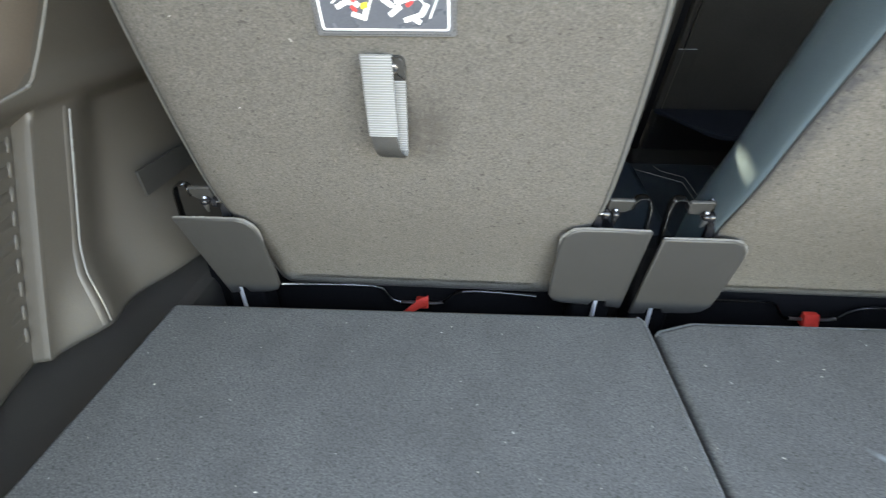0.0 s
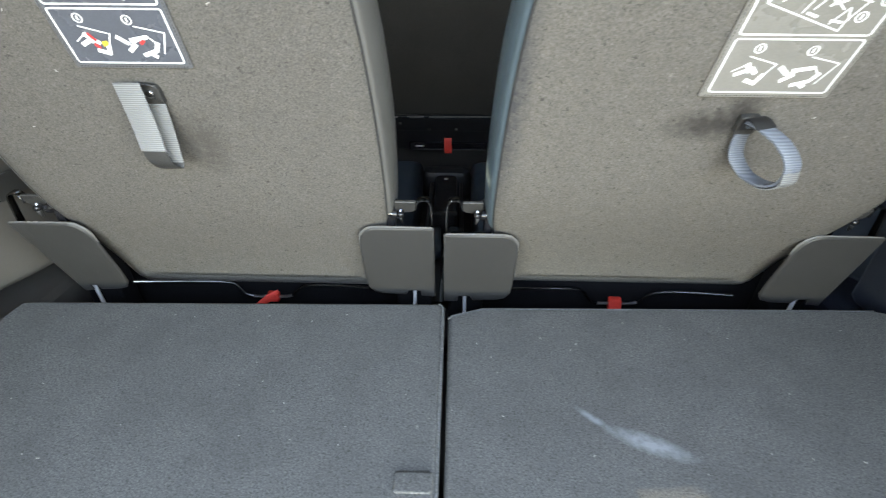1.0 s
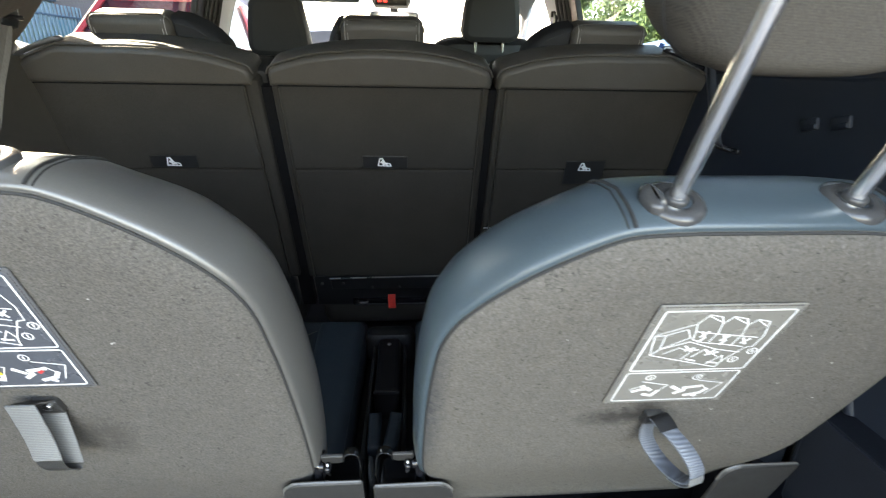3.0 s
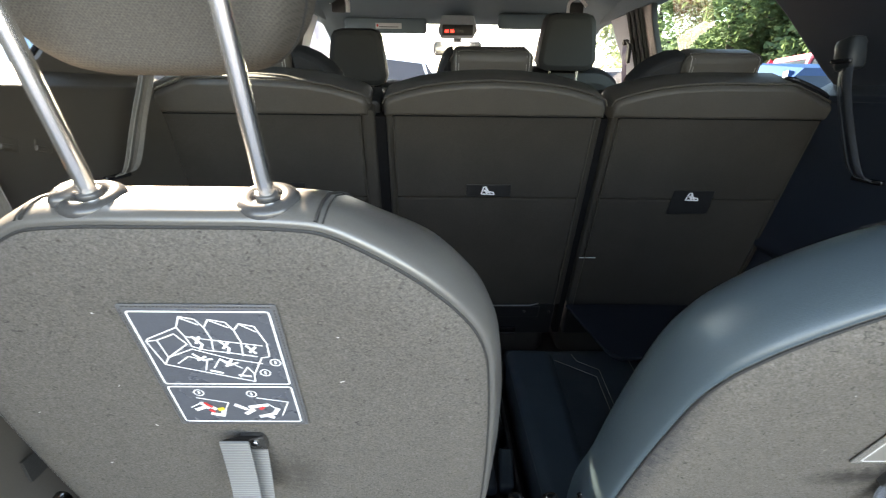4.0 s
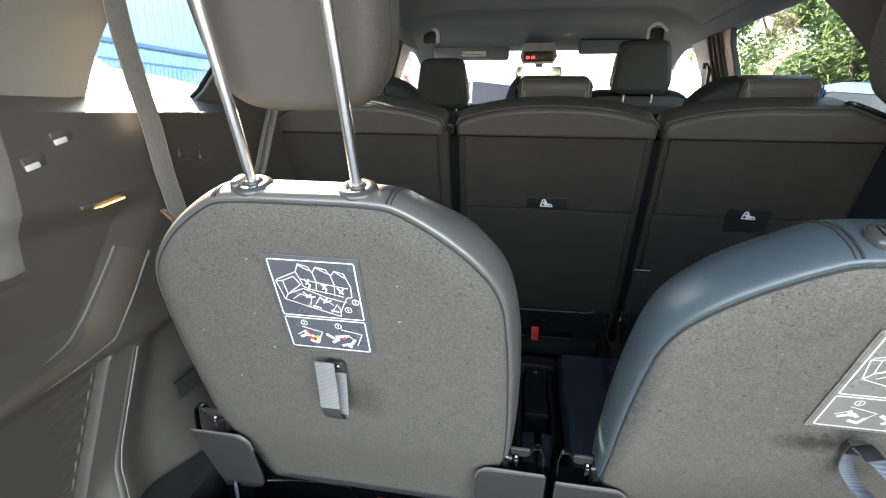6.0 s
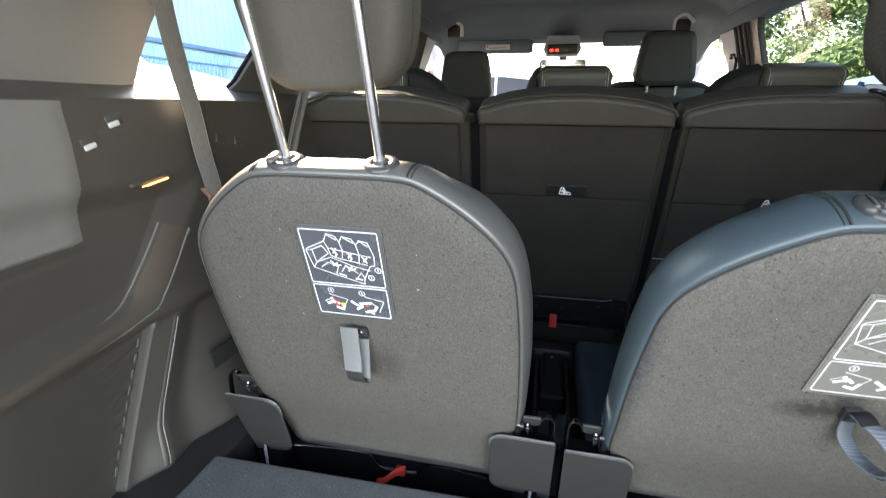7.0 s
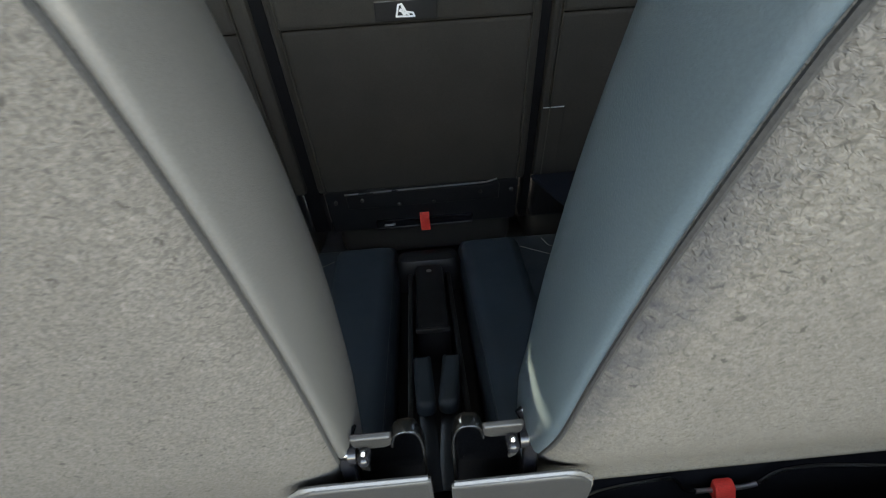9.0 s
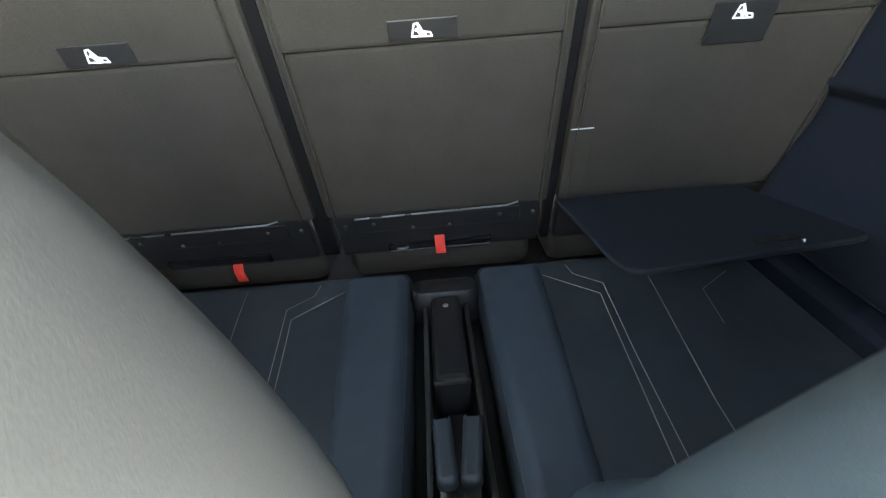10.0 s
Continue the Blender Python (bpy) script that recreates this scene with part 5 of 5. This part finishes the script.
for sx, w in ((-1, 0.19), (1, 0.19)):
    v = thing("sun_visor", (sx * 0.355, 2.0, 0.843 if sx < 0 else 0.868), "grey fabric sun visor folded up" + (" with a pale notice" if sx < 0 else ""), "sun visor", "sun visors")
    part("visor", box(-w, -0.02, -0.03, w, 0.016, 0.035, 0.014), LINER, v)
    if sx < 0:
        part("notice", box(-0.045, -0.023, -0.012, 0.075, -0.0195, 0.012, 0.001), PALE, v)
        part("notice_bar", box(-0.03, -0.0245, -0.006, 0.06, -0.0228, -0.003, 0.0005), PLASTIC, v)
        part("notice_mark", box(-0.04, -0.0245, -0.004, -0.032, -0.0228, 0.006, 0.0005), INK_RED, v)
con = thing("overhead_console", (-0.023, 1.99, 0.825), "grey overhead console with red indicator lights", "console")
part("console_body", loft([[(-0.075 - k, y, -0.026), (0.075 + k, y, -0.026), (0.09 + k, y, 0.0), (0.072 + k, y, 0.06), (-0.072 - k, y, 0.06), (-0.09 - k, y, 0.0)] for k, y in ((-0.006, -0.052), (0, -0.046), (0, 0.05))]), PILLAR, con)
part("console_face", box(-0.07, -0.056, -0.022, 0.07, -0.048, 0.022, 0.004), BLACK, con)
for x in (-0.05, -0.025, 0.02):
    part("indicator", box(x - 0.008, -0.058, -0.012, x + 0.008, -0.0555, 0.0, 0.001), LED_RED if x < 0 else PLASTIC, con)
mir = thing("rear_view_mirror", (-0.015, 2.15, 0.765), "black rear view mirror hanging at the windscreen", "mirror")
part("mirror_case", box(-0.12, -0.01, -0.035, 0.12, 0.03, 0.035, 0.015), BLACK, mir)
part("mirror_glass", box(-0.11, -0.0125, -0.029, 0.11, -0.0095, 0.029, 0.001), CHROME, mir)
part("mirror_stalk", box(-0.02, 0.0, 0.03, 0.02, 0.03, 0.09, 0.008), BLACK, mir)
for sx in (-1, 1):
    g = thing("grab_handle", (-0.53 if sx < 0 else 0.475, 1.8, 0.90), "white folding grab handle at the ceiling's edge", "grab handle", "grab handles")
    arc = [(-0.040, -0.008, -0.03), (-0.040, -0.012, 0.012), (-0.022, -0.012, 0.030), (0.0, -0.012, 0.036), (0.02, -0.01, 0.022), (0.038, -0.004, 0.006)]
    part("handle_arc", tube([(sx * x, y, z) for x, y, z in smooth_line(arc, 4)], 0, flat=(0.02, 0.012, (0.2, 1, 0.1))), WHITE_PLASTIC, g)
    part("handle_recess", box(-0.03, 0.0, -0.03, 0.028, 0.012, 0.022, 0.006), BLACK, g)


def front_seat(cx, top):
    s = thing("front_seat", (cx, 1.44, 0), "black leather front seat with a tall headrest", "car seat", "front seats")
    m = leaning(0, 0.12, 0.0, 14)
    o = rounded(-0.24, -0.1, 0.24, top - 0.165, [0.05, 0.05, 0.12, 0.12], 8)
    part("backrest", pillow(o, [(-0.04, -0.16), (-0.01, -0.14), (0, -0.11), (0, -0.06), (-0.01, -0.03), (-0.04, -0.015)], m), SEAT_BLACK, s)
    h = [(0.0, 0.0), (0.07, 0.0), (0.095, 0.01), (0.105, 0.035), (0.098, 0.10), (0.086, 0.165), (0.076, 0.18), (0.05, 0.187)]
    ho = [Vector(p) for p in h] + [Vector((-x, u)) for x, u in reversed(h[:])]
    ho = [p for i, p in enumerate(ho) if i == 0 or (p - ho[i - 1]).length > 1e-5]
    hm = leaning(0, -0.06, top - 0.185, 8)
    hr = part("headrest", pillow(ho[:-1], [(-0.02, -0.10), (-0.004, -0.09), (0, -0.07), (0, -0.03), (-0.004, -0.012), (-0.02, -0.004)], hm), SEAT_BLACK, s)
    for x in (-0.05, 0.05):
        part("headrest_post", tube([hm @ Vector((x, 0.03, -0.05)), hm @ Vector((x, -0.12, -0.05))], 0.006, 10), CHROME, s)
    part("seat_base", box(-0.25, 0.12, -0.15, 0.25, 0.62, 0.12, 0.05), SEAT_BLACK, s)


front_seat(-0.395, 0.757)
front_seat(0.345, 0.815)

# belts
b1 = thing("seat_belt", (0, 0, 0), "taupe webbing seat belt across the quarter window", "seat belt", "seat belts")
run = smooth_line([(-0.59, 0.055, 0.86), (-0.605, 0.082, 0.70), (-0.61, 0.101, 0.615), (-0.61, 0.118, 0.54), (-0.61, 0.129, 0.47), (-0.61, 0.142, 0.415), (-0.59, 0.16, 0.22), (-0.56, 0.17, 0.05)], 6)
part("webbing", tube(run, 0, flat=(0.034, 0.0014, (0.15, 1, 0.1))), BELT, b1)
across = Vector((0.15, 1, 0.1)).normalized()
for sy in (-1, 1):
    part("selvedge", tube([p + across * sy * 0.0162 for p in run], 0.0011, 6), BELT, b1)
# Small plate added for a lit trim edge; its brown is the warm light.
part("lit_edge_plate", box(-0.002, -0.004, -0.010, 0.002, 0.004, 0.010, 0.0015, m=Matrix.Translation((-0.531, 0.03, 0.427)) @ Matrix.Rotation(radians(-48), 4, "Y")), LIT_EDGE, b1, "small trim plate with warm light in its colour")
for sx, mt, lab_ in ((-1, BELT, "taupe webbing seat belt beside the bench"), (1, BELT_DARK, "slate webbing seat belt beside the bench")):
    b = thing("seat_belt", (0, 0, 0), lab_, "seat belt", "seat belts")
    dy = -0.025 if sx < 0 else 0.004
    for k, (off, wide, way) in enumerate(((0.0, 0.026, (0.2, 1, 0.2)), (0.012, 0.016, (0.45, 1, 0.2)), (-0.011, 0.013, (-0.2, 1, 0.15)))):
        line = [(sx * 0.598, 0.478 + off * 0.6, 0.625), (sx * (0.599 - 0.003 * k), 0.466 + dy * 0.6 + off, 0.575), (sx * (0.60 - 0.003 * k), 0.437 + dy + off, 0.51), (sx * (0.602 - 0.003 * k), 0.400 + dy + off, 0.44), (sx * 0.612, 0.392 + dy + off * 0.5, 0.428), (sx * 0.632, 0.389 + dy + off * 0.5, 0.423)]
        part("webbing" if k == 0 else "belt_fold", tube(smooth_line(line, 5), 0, flat=(wide, 0.0014, way)), mt, b)
    part("floor_slot", box(-0.004, -0.03, -0.004, 0.004, 0.03, 0.004, 0.002, m=Matrix.Translation((sx * 0.619, 0.392 + dy, 0.424))), PAINTED, b)
    part("belt_guide", box(-0.016, -0.021, -0.028, 0.016, 0.021, 0.028, 0.01, m=Matrix.Translation((sx * 0.605, 0.485, 0.628)) @ Matrix.Rotation(radians(-12), 4, "X")), PILLAR_BLACK, b)
    part("guide_slot", box(-0.003, -0.022, -0.004, 0.003, 0.022, 0.004, 0.002, m=Matrix.Translation((sx * 0.588, 0.48, 0.616))), PAINTED, b)

# ---- outside ----
GROUND = -0.68
ASPHALT = mat("asphalt", (0.09, 0.09, 0.092), 0.9, fine=0.4, fine_scale=60, blotch=0.4, blotch_scale=0.6, bump=0.004, bump_scale=90)
g = bmesh.new()
g.faces.new([g.verts.new((x, y, GROUND)) for x, y in ((-600, -600), (600, -600), (600, 600), (-600, 600))])
tagged(part("ground", g, ASPHALT, smooth=False), "grey asphalt car park surface", "ground", kind="structure")

LEAF = mat("leaf", (0.083, 0.118, 0.060), 0.6, spec=0.1, fine=0.5, fine_scale=3, blotch=0.5, blotch_scale=0.9, tint=(0.05, 0.085, 0.03))
nt = LEAF.node_tree
lit, thin, blend = nt.nodes["Principled BSDF"], nt.nodes.new("ShaderNodeBsdfTranslucent"), nt.nodes.new("ShaderNodeMixShader")
thin.inputs["Color"].default_value = (0.14, 0.20, 0.085, 1)
blend.inputs["Fac"].default_value = 0.4
nt.links.new(lit.outputs["BSDF"], blend.inputs[1])
nt.links.new(thin.outputs["BSDF"], blend.inputs[2])
nt.links.new(blend.outputs["Shader"], nt.nodes["Material Output"].inputs["Surface"])
BARK = mat("bark", (0.06, 0.05, 0.038), 0.9, fine=0.4, fine_scale=30, bump=0.01, bump_scale=40)
CLAD = mat("pale_blue_cladding", (0.46, 0.57, 0.63), 0.5, fine=0.06, fine_scale=20, blotch=0.15, blotch_scale=0.5)
FENCE = mat("blue_grey_paint", (0.14, 0.22, 0.34), 0.5, fine=0.1, fine_scale=30, blotch=0.2, blotch_scale=2)
PALING = mat("pale_blue_paint", (0.30, 0.43, 0.55), 0.5, fine=0.1, fine_scale=30, blotch=0.2, blotch_scale=2)
WALLP = mat("mauve_render", (0.3, 0.25, 0.27), 0.8, fine=0.1, fine_scale=20, blotch=0.2, blotch_scale=0.7)
WHITE = mat("white_render", (0.8, 0.8, 0.8), 0.7, fine=0.05, fine_scale=20, blotch=0.1, blotch_scale=0.6)
STACKS = mat("stacked_goods", (0.5, 0.55, 0.35), 0.7, fine=0.2, fine_scale=4, blotch=0.7, blotch_scale=0.5, tint=(0.3, 0.45, 0.6))
TYRE = mat("tyre_rubber", (0.02, 0.02, 0.02), 0.85, fine=0.2, fine_scale=60)
DARK_GLASS = mat("dark_car_glass", (0.015, 0.02, 0.028), 0.12, blotch=0.2, blotch_scale=2, spec=0.25)


def paint(name, colour):
    return mat(name, colour, 0.3, fine=0.05, fine_scale=200, blotch=0.08, blotch_scale=3, coat=0.6, worn=0.05)


def tree(x, y, h, r, seed):
    rnd = random.Random(seed)
    t = thing("tree", (x, y, GROUND), "leafy green tree at the car park's edge", "tree", "trees")
    part("trunk", tube(smooth_line([(0, 0, 0), (0.08, 0.05, h * 0.3), (-0.05, 0.1, h * 0.6), (0, 0, h * 0.9)], 5), [0.2 - 0.15 * k / 15 for k in range(16)], 10), BARK, t)
    for k in range(5):
        a = rnd.uniform(0, 6.28)
        z = h * rnd.uniform(0.3, 0.6)
        part("limb", tube([(0, 0, z), (r * 0.4 * math.cos(a), r * 0.4 * math.sin(a), z + 0.5), (r * 0.8 * math.cos(a), r * 0.8 * math.sin(a), z + 1.3)], [0.09, 0.05, 0.02], 7), BARK, t)
    clumps = [(Vector((rnd.uniform(-1, 1) * r, rnd.uniform(-1, 1) * r, h * rnd.uniform(0.12, 1.0))), rnd.uniform(0.35, 0.9)) for _ in range(64)]
    vs, fs = [], []
    for c, cr in clumps:
        c = Vector((c.x * (1 - 0.55 * max(0, c.z / h - 0.55)), c.y * (1 - 0.55 * max(0, c.z / h - 0.55)), c.z))
        for _ in range(430):
            d = Vector((rnd.gauss(0, 1), rnd.gauss(0, 1), rnd.gauss(0, 0.8)))
            p = c + d.normalized() * cr * rnd.uniform(0.45, 1.0) ** 0.5
            u = Vector((rnd.gauss(0, 1), rnd.gauss(0, 1), rnd.gauss(0, 0.6))).normalized()
            v = u.orthogonal().normalized()
            L, W = rnd.uniform(0.05, 0.11), rnd.uniform(0.028, 0.055)
            n = len(vs)
            vs += [p - u * L, p + v * W, p + u * L, p - v * W]
            fs.append((n, n + 1, n + 2, n + 3))
    me = bpy.data.meshes.new("crown")
    me.from_pydata([tuple(v) for v in vs], [], fs)
    me.materials.append(LEAF)
    cr = new("crown", me)
    cr.parent = t
    return t


for k, (x, y, h, r) in enumerate(((7.5, 6.5, 5.0, 1.9), (9.2, 9.5, 6.0, 2.1), (7.4, 12.5, 5.4, 2.0), (11.5, 5.0, 6.5, 2.3), (10.5, 14.0, 6.6, 2.2), (13.0, 10.5, 7.0, 2.4), (12.5, 17.5, 7.5, 2.6), (16.0, 13.0, 8.0, 2.8), (9.0, 20.5, 7.0, 2.5), (15.5, 7.5, 7.5, 2.6))):
    tree(x, y, h, r, k + 3)


def car(x, y, turn, body_material, label):
    """A parked hatchback: lofted body, glasshouse, wheels and lights. Its nose points to +y before the turn."""
    t = thing("parked_car", (x, y, GROUND), label, "car", "parked cars")
    t.rotation_euler = (0, 0, radians(turn))
    stations = [(-2.05, 0.70, 0.45, 0.80), (-1.95, 0.82, 0.32, 0.95), (-1.3, 0.88, 0.25, 0.97), (0.0, 0.89, 0.24, 0.93), (1.0, 0.88, 0.25, 0.90), (1.7, 0.84, 0.28, 0.78), (2.05, 0.72, 0.36, 0.64), (2.12, 0.55, 0.42, 0.55)]
    rings = []
    for yy, w, z0, z1 in stations:
        rings.append([(px * w, yy, z0 + pz * (z1 - z0)) for px, pz in ((-0.9, 0), (0.9, 0), (1, 0.15), (1.0, 0.6), (0.96, 0.9), (0.85, 1), (0, 1.03), (-0.85, 1), (-0.96, 0.9), (-1, 0.6), (-1, 0.15))])
    part("body", loft(rings), body_material, t)
    part("roof", loft([[(-0.66, -1.5, 1.36), (0.66, -1.5, 1.36), (0.6, -1.5, 1.42), (-0.6, -1.5, 1.42)], [(-0.64, -0.6, 1.43), (0.64, -0.6, 1.43), (0.58, -0.6, 1.5), (-0.58, -0.6, 1.5)], [(-0.62, 0.35, 1.40), (0.62, 0.35, 1.40), (0.56, 0.35, 1.46), (-0.56, 0.35, 1.46)]]), body_material, t)
    part("glasshouse", loft([[(-0.74, -1.88, 0.92), (0.74, -1.88, 0.92), (0.70, -1.86, 0.94), (-0.70, -1.86, 0.94)], [(-0.78, -1.5, 0.93), (0.78, -1.5, 0.93), (0.645, -1.5, 1.37), (-0.645, -1.5, 1.37)],
                             [(-0.79, -0.6, 0.92), (0.79, -0.6, 0.92), (0.63, -0.6, 1.44), (-0.63, -0.6, 1.44)], [(-0.78, 0.35, 0.90), (0.78, 0.35, 0.90), (0.61, 0.35, 1.41), (-0.61, 0.35, 1.41)],
                             [(-0.74, 1.15, 0.89), (0.74, 1.15, 0.89), (0.72, 1.12, 0.905), (-0.72, 1.12, 0.905)]]), DARK_GLASS, t)
    for sx in (-1, 1):
        for a, b in (((0.785, 1.12, 0.90), (0.61, 0.35, 1.425)), ((0.795, -0.45, 0.92), (0.635, -0.45, 1.45)), ((0.785, -1.62, 0.94), (0.64, -1.42, 1.39))):
            part("pillar", tube([(sx * a[0], a[1], a[2]), (sx * b[0], b[1], b[2])], 0.035, 6), body_material, t)
        for yy in (-1.3, 1.3):
            wh = part("wheel", tube([(sx * 0.70, yy, 0.31), (sx * 0.90, yy, 0.31)], 0.31, 24), TYRE, t)
            part("rim", tube([(sx * 0.89, yy, 0.31), (sx * 0.91, yy, 0.31)], 0.2, 16), STEEL, wh)
        part("headlight", box(-0.14, -0.05, -0.06, 0.14, 0.06, 0.06, 0.03, m=Matrix.Translation((sx * 0.58, 2.0, 0.62))), PALE, t)
        part("tail_light", box(-0.09, -0.04, -0.12, 0.09, 0.04, 0.12, 0.03, m=Matrix.Translation((sx * 0.70, -1.98, 0.80))), INK_RED, t)
        part("door_mirror", box(-0.09, -0.05, -0.06, 0.09, 0.05, 0.06, 0.03, m=Matrix.Translation((sx * 0.92, 0.75, 0.98))), body_material, t)
    return t


red = car(-2.75, 6.1, 180, paint("red_car_paint", (0.45, 0.02, 0.03)), "tall red parked car by the fence")
red.scale = (1.0, 1.0, 1.32)


def van(x, y):
    """A white van parked alongside: lofted body with a sloping bonnet, dark glass, wheels and lamps. Its nose points to +y."""
    t = thing("parked_van", (x, y, GROUND), "white van parked alongside with a sloping bonnet", "van", "parked cars")
    white = paint("white_van_paint", (0.8, 0.8, 0.8))
    rings = []
    for yy, w, z0, z1 in ((-3.4, 0.86, 0.45, 1.9), (-3.3, 0.92, 0.35, 2.0), (-1.6, 0.94, 0.32, 2.02), (-0.9, 0.94, 0.32, 1.98), (-0.55, 0.94, 0.32, 1.62), (-0.3, 0.94, 0.32, 1.455), (0.0, 0.94, 0.32, 1.44), (0.35, 0.94, 0.32, 1.40), (0.85, 0.93, 0.34, 1.30), (1.2, 0.9, 0.36, 1.17), (1.45, 0.84, 0.38, 0.98), (1.52, 0.76, 0.42, 0.78)):
        rings.append([(px * w, yy, z0 + pz * (z1 - z0)) for px, pz in ((-0.92, 0), (0.92, 0), (1, 0.12), (1, 0.62), (0.97, 0.86), (0.86, 0.97), (0.5, 1.0), (-0.5, 1.0), (-0.86, 0.97), (-0.97, 0.86), (-1, 0.62), (-1, 0.12))])
    part("body", loft(rings), white, t)
    part("windscreen", pillow(rounded(-0.70, 0.06, 0.70, 0.60, 0.06), edge(0.01, 0.004), Matrix.Translation((0, -0.33, 1.40)) @ Matrix.Rotation(radians(-59), 4, "X") @ Matrix.Rotation(radians(180), 4, "Z") @ Matrix.Translation((0, -0.62, 0.02))), DARK_GLASS, t)
    for sx in (-1, 1):
        part("door_window", box(min(sx * 0.925, sx * 0.948), -1.55, 1.25, max(sx * 0.925, sx * 0.948), -0.62, 1.7, 0.01), DARK_GLASS, t)
        for yy in (-2.5, 0.45):
            wh = part("wheel", tube([(sx * 0.74, yy, 0.34), (sx * 0.95, yy, 0.34)], 0.34, 24), TYRE, t)
            part("rim", tube([(sx * 0.94, yy, 0.34), (sx * 0.96, yy, 0.34)], 0.2, 16), STEEL, wh)
        part("headlight", box(-0.13, -0.06, -0.14, 0.13, 0.06, 0.14, 0.04, m=Matrix.Translation((sx * 0.62, 1.41, 0.90))), PALE, t)


van(-2.75, 1.75)
car(2.95, 4.45, 0, mat("blue_car_paint", (0.0, 0.026, 0.09), 0.4, fine=0.05, fine_scale=200, blotch=0.08, blotch_scale=3, spec=0.15), "bright blue parked hatchback")
tall = car(5.4, 6.6, 0, paint("crimson_car_paint", (0.5, 0.02, 0.05)), "crimson tall parked car beyond the blue one")
tall.scale = (1.0, 1.0, 1.2)
silver = car(-1.9, 12.0, 90, paint("silver_car_paint", (0.6, 0.6, 0.6)), "silver parked people carrier ahead")
silver.scale = (1.0, 1.0, 1.36)
pale = car(5.0, 14.0, 80, paint("pale_car_paint", (0.7, 0.7, 0.72)), "pale parked people carrier ahead")
pale.scale = (1.0, 1.0, 1.3)
screen = thing("louvre_screen", (3.75, 26.0, GROUND), "pale grey slatted screen on two posts", "screen")
for x in (-0.62, 0.62):
    part("post", box(x - 0.05, -0.05, 0, x + 0.05, 0.05, 4.1, 0.01), WHITE, screen)
for k in range(7):
    part("slat", box(-0.54 + k * 0.18 - 0.05, -0.03, 3.0, -0.54 + k * 0.18 + 0.05, 0.03, 4.0, 0.01, seg=1), CLAD, screen)
for z in (2.92, 4.0):
    part("rail", box(-0.57, -0.04, z, 0.57, 0.04, z + 0.08, 0.01), CLAD, screen)

shed = thing("warehouse", (-13, 6, GROUND), "pale blue corrugated warehouse with slatted lower band", "building")
part("wall_core", box(-0.6, -14, 0, -0.1, 22, 8.5, 0.02), CLAD, shed)
for k in range(88):
    y = -14 + 0.2 + k * 0.4
    part("cladding_rib", box(-0.11, y - 0.07, 3.36, -0.03, y + 0.07, 8.4, 0.02, seg=1), CLAD, shed)
part("ledge", box(-0.12, -14, 3.2, 0.04, 22, 3.34, 0.01), FENCE, shed)
part("yellow_band", box(-0.1, -14, 0.3, -0.06, 22, 2.4, 0.01), STACKS, shed)
fence = thing("palisade_fence", (-12.2, 6, GROUND), "blue grey palisade fence before the warehouse", "fence")
for k in range(110):
    y = -6 + k * 0.2
    part("pale", box(-0.02, y - 0.05, 0.05, 0.02, y + 0.05, 3.0, 0.01, seg=1), PALING, fence)
for z in (0.5, 2.6):
    part("rail", box(0.021, -6.2, z, 0.07, 16.2, z + 0.06, 0.01), FENCE, fence)
house = thing("office_building", (-16, 20, GROUND), "mauve rendered building with pale blue windows", "building")
part("wall", box(-9, 0, 0, 10.5, 8, 10, 0.02), WALLP, house)
PANES = mat("pale_blue_panes", (0.2, 0.45, 0.58), 0.2, fine=0.05, fine_scale=20, blotch=0.15, blotch_scale=0.5)
for k in range(7):
    for z in (1.0, 4.0, 7.0):
        w = part("window", box(-8 + k * 2.5, -0.06, z, -6.4 + k * 2.5, -0.002, z + 1.6, 0.02), PANES, house)
hall = thing("white_building", (6, 70, GROUND), "white rendered building beyond the car park", "building")
part("wall", box(-14, 0, 0, 12, 8, 4, 0.05), WHITE, hall)
for k in range(7):
    part("window", box(-12 + k * 3.3, -0.06, 1.2, -10 + k * 3.3, -0.002, 3.2, 0.02), CLAD, hall)

# ---- lint ----
LINT = mat("pale_lint", (0.3, 0.29, 0.27), 0.9, fine=0.2, fine_scale=900)


def specks(name, spots, material):
    """Tiny crumbs and fibres lying on a surface: each spot has a place and a normal."""
    rnd = random.Random(11)
    vs, fs = [], []
    for p, nrm in spots:
        u = nrm.orthogonal().normalized()
        u.rotate(Matrix.Rotation(rnd.uniform(0, 6.28), 3, nrm))
        v = nrm.cross(u)
        L, W = rnd.uniform(0.0004, 0.0016), rnd.uniform(0.0003, 0.0006)
        n = len(vs)
        vs += [p + nrm * 0.0004 + u * a * L + v * b * W for a, b in ((-1, -1), (1, -1), (1, 1), (-1, 1))] + [p + nrm * 0.0012]
        fs += [(n, n + 1, n + 4), (n + 1, n + 2, n + 4), (n + 2, n + 3, n + 4), (n + 3, n, n + 4)]
    me = bpy.data.meshes.new(name)
    me.from_pydata([tuple(q) for q in vs], [], fs)
    me.materials.append(material)
    return tagged(new(name, me), "pale lint specks lying on the carpet", "lint", kind="stuff")


rl = random.Random(5)
spots = [(Vector((rl.uniform(-0.53, 0.57), rl.uniform(-0.25, -0.03), 0.0)), Vector((0, 0, 1))) for _ in range(70)]
for cx, y0, a in ((-0.2645, 0.042, 18.9), (0.2665, 0.038, 23.7)):
    fm = leaning(cx, y0, 0, a)
    spots += [(fm @ Vector((rl.uniform(-0.16, 0.16), rl.uniform(0.18, 0.46), 0.0035)), fm.to_3x3() @ Vector((0, 0, 1))) for _ in range(14)]
specks("lint", spots, LINT)
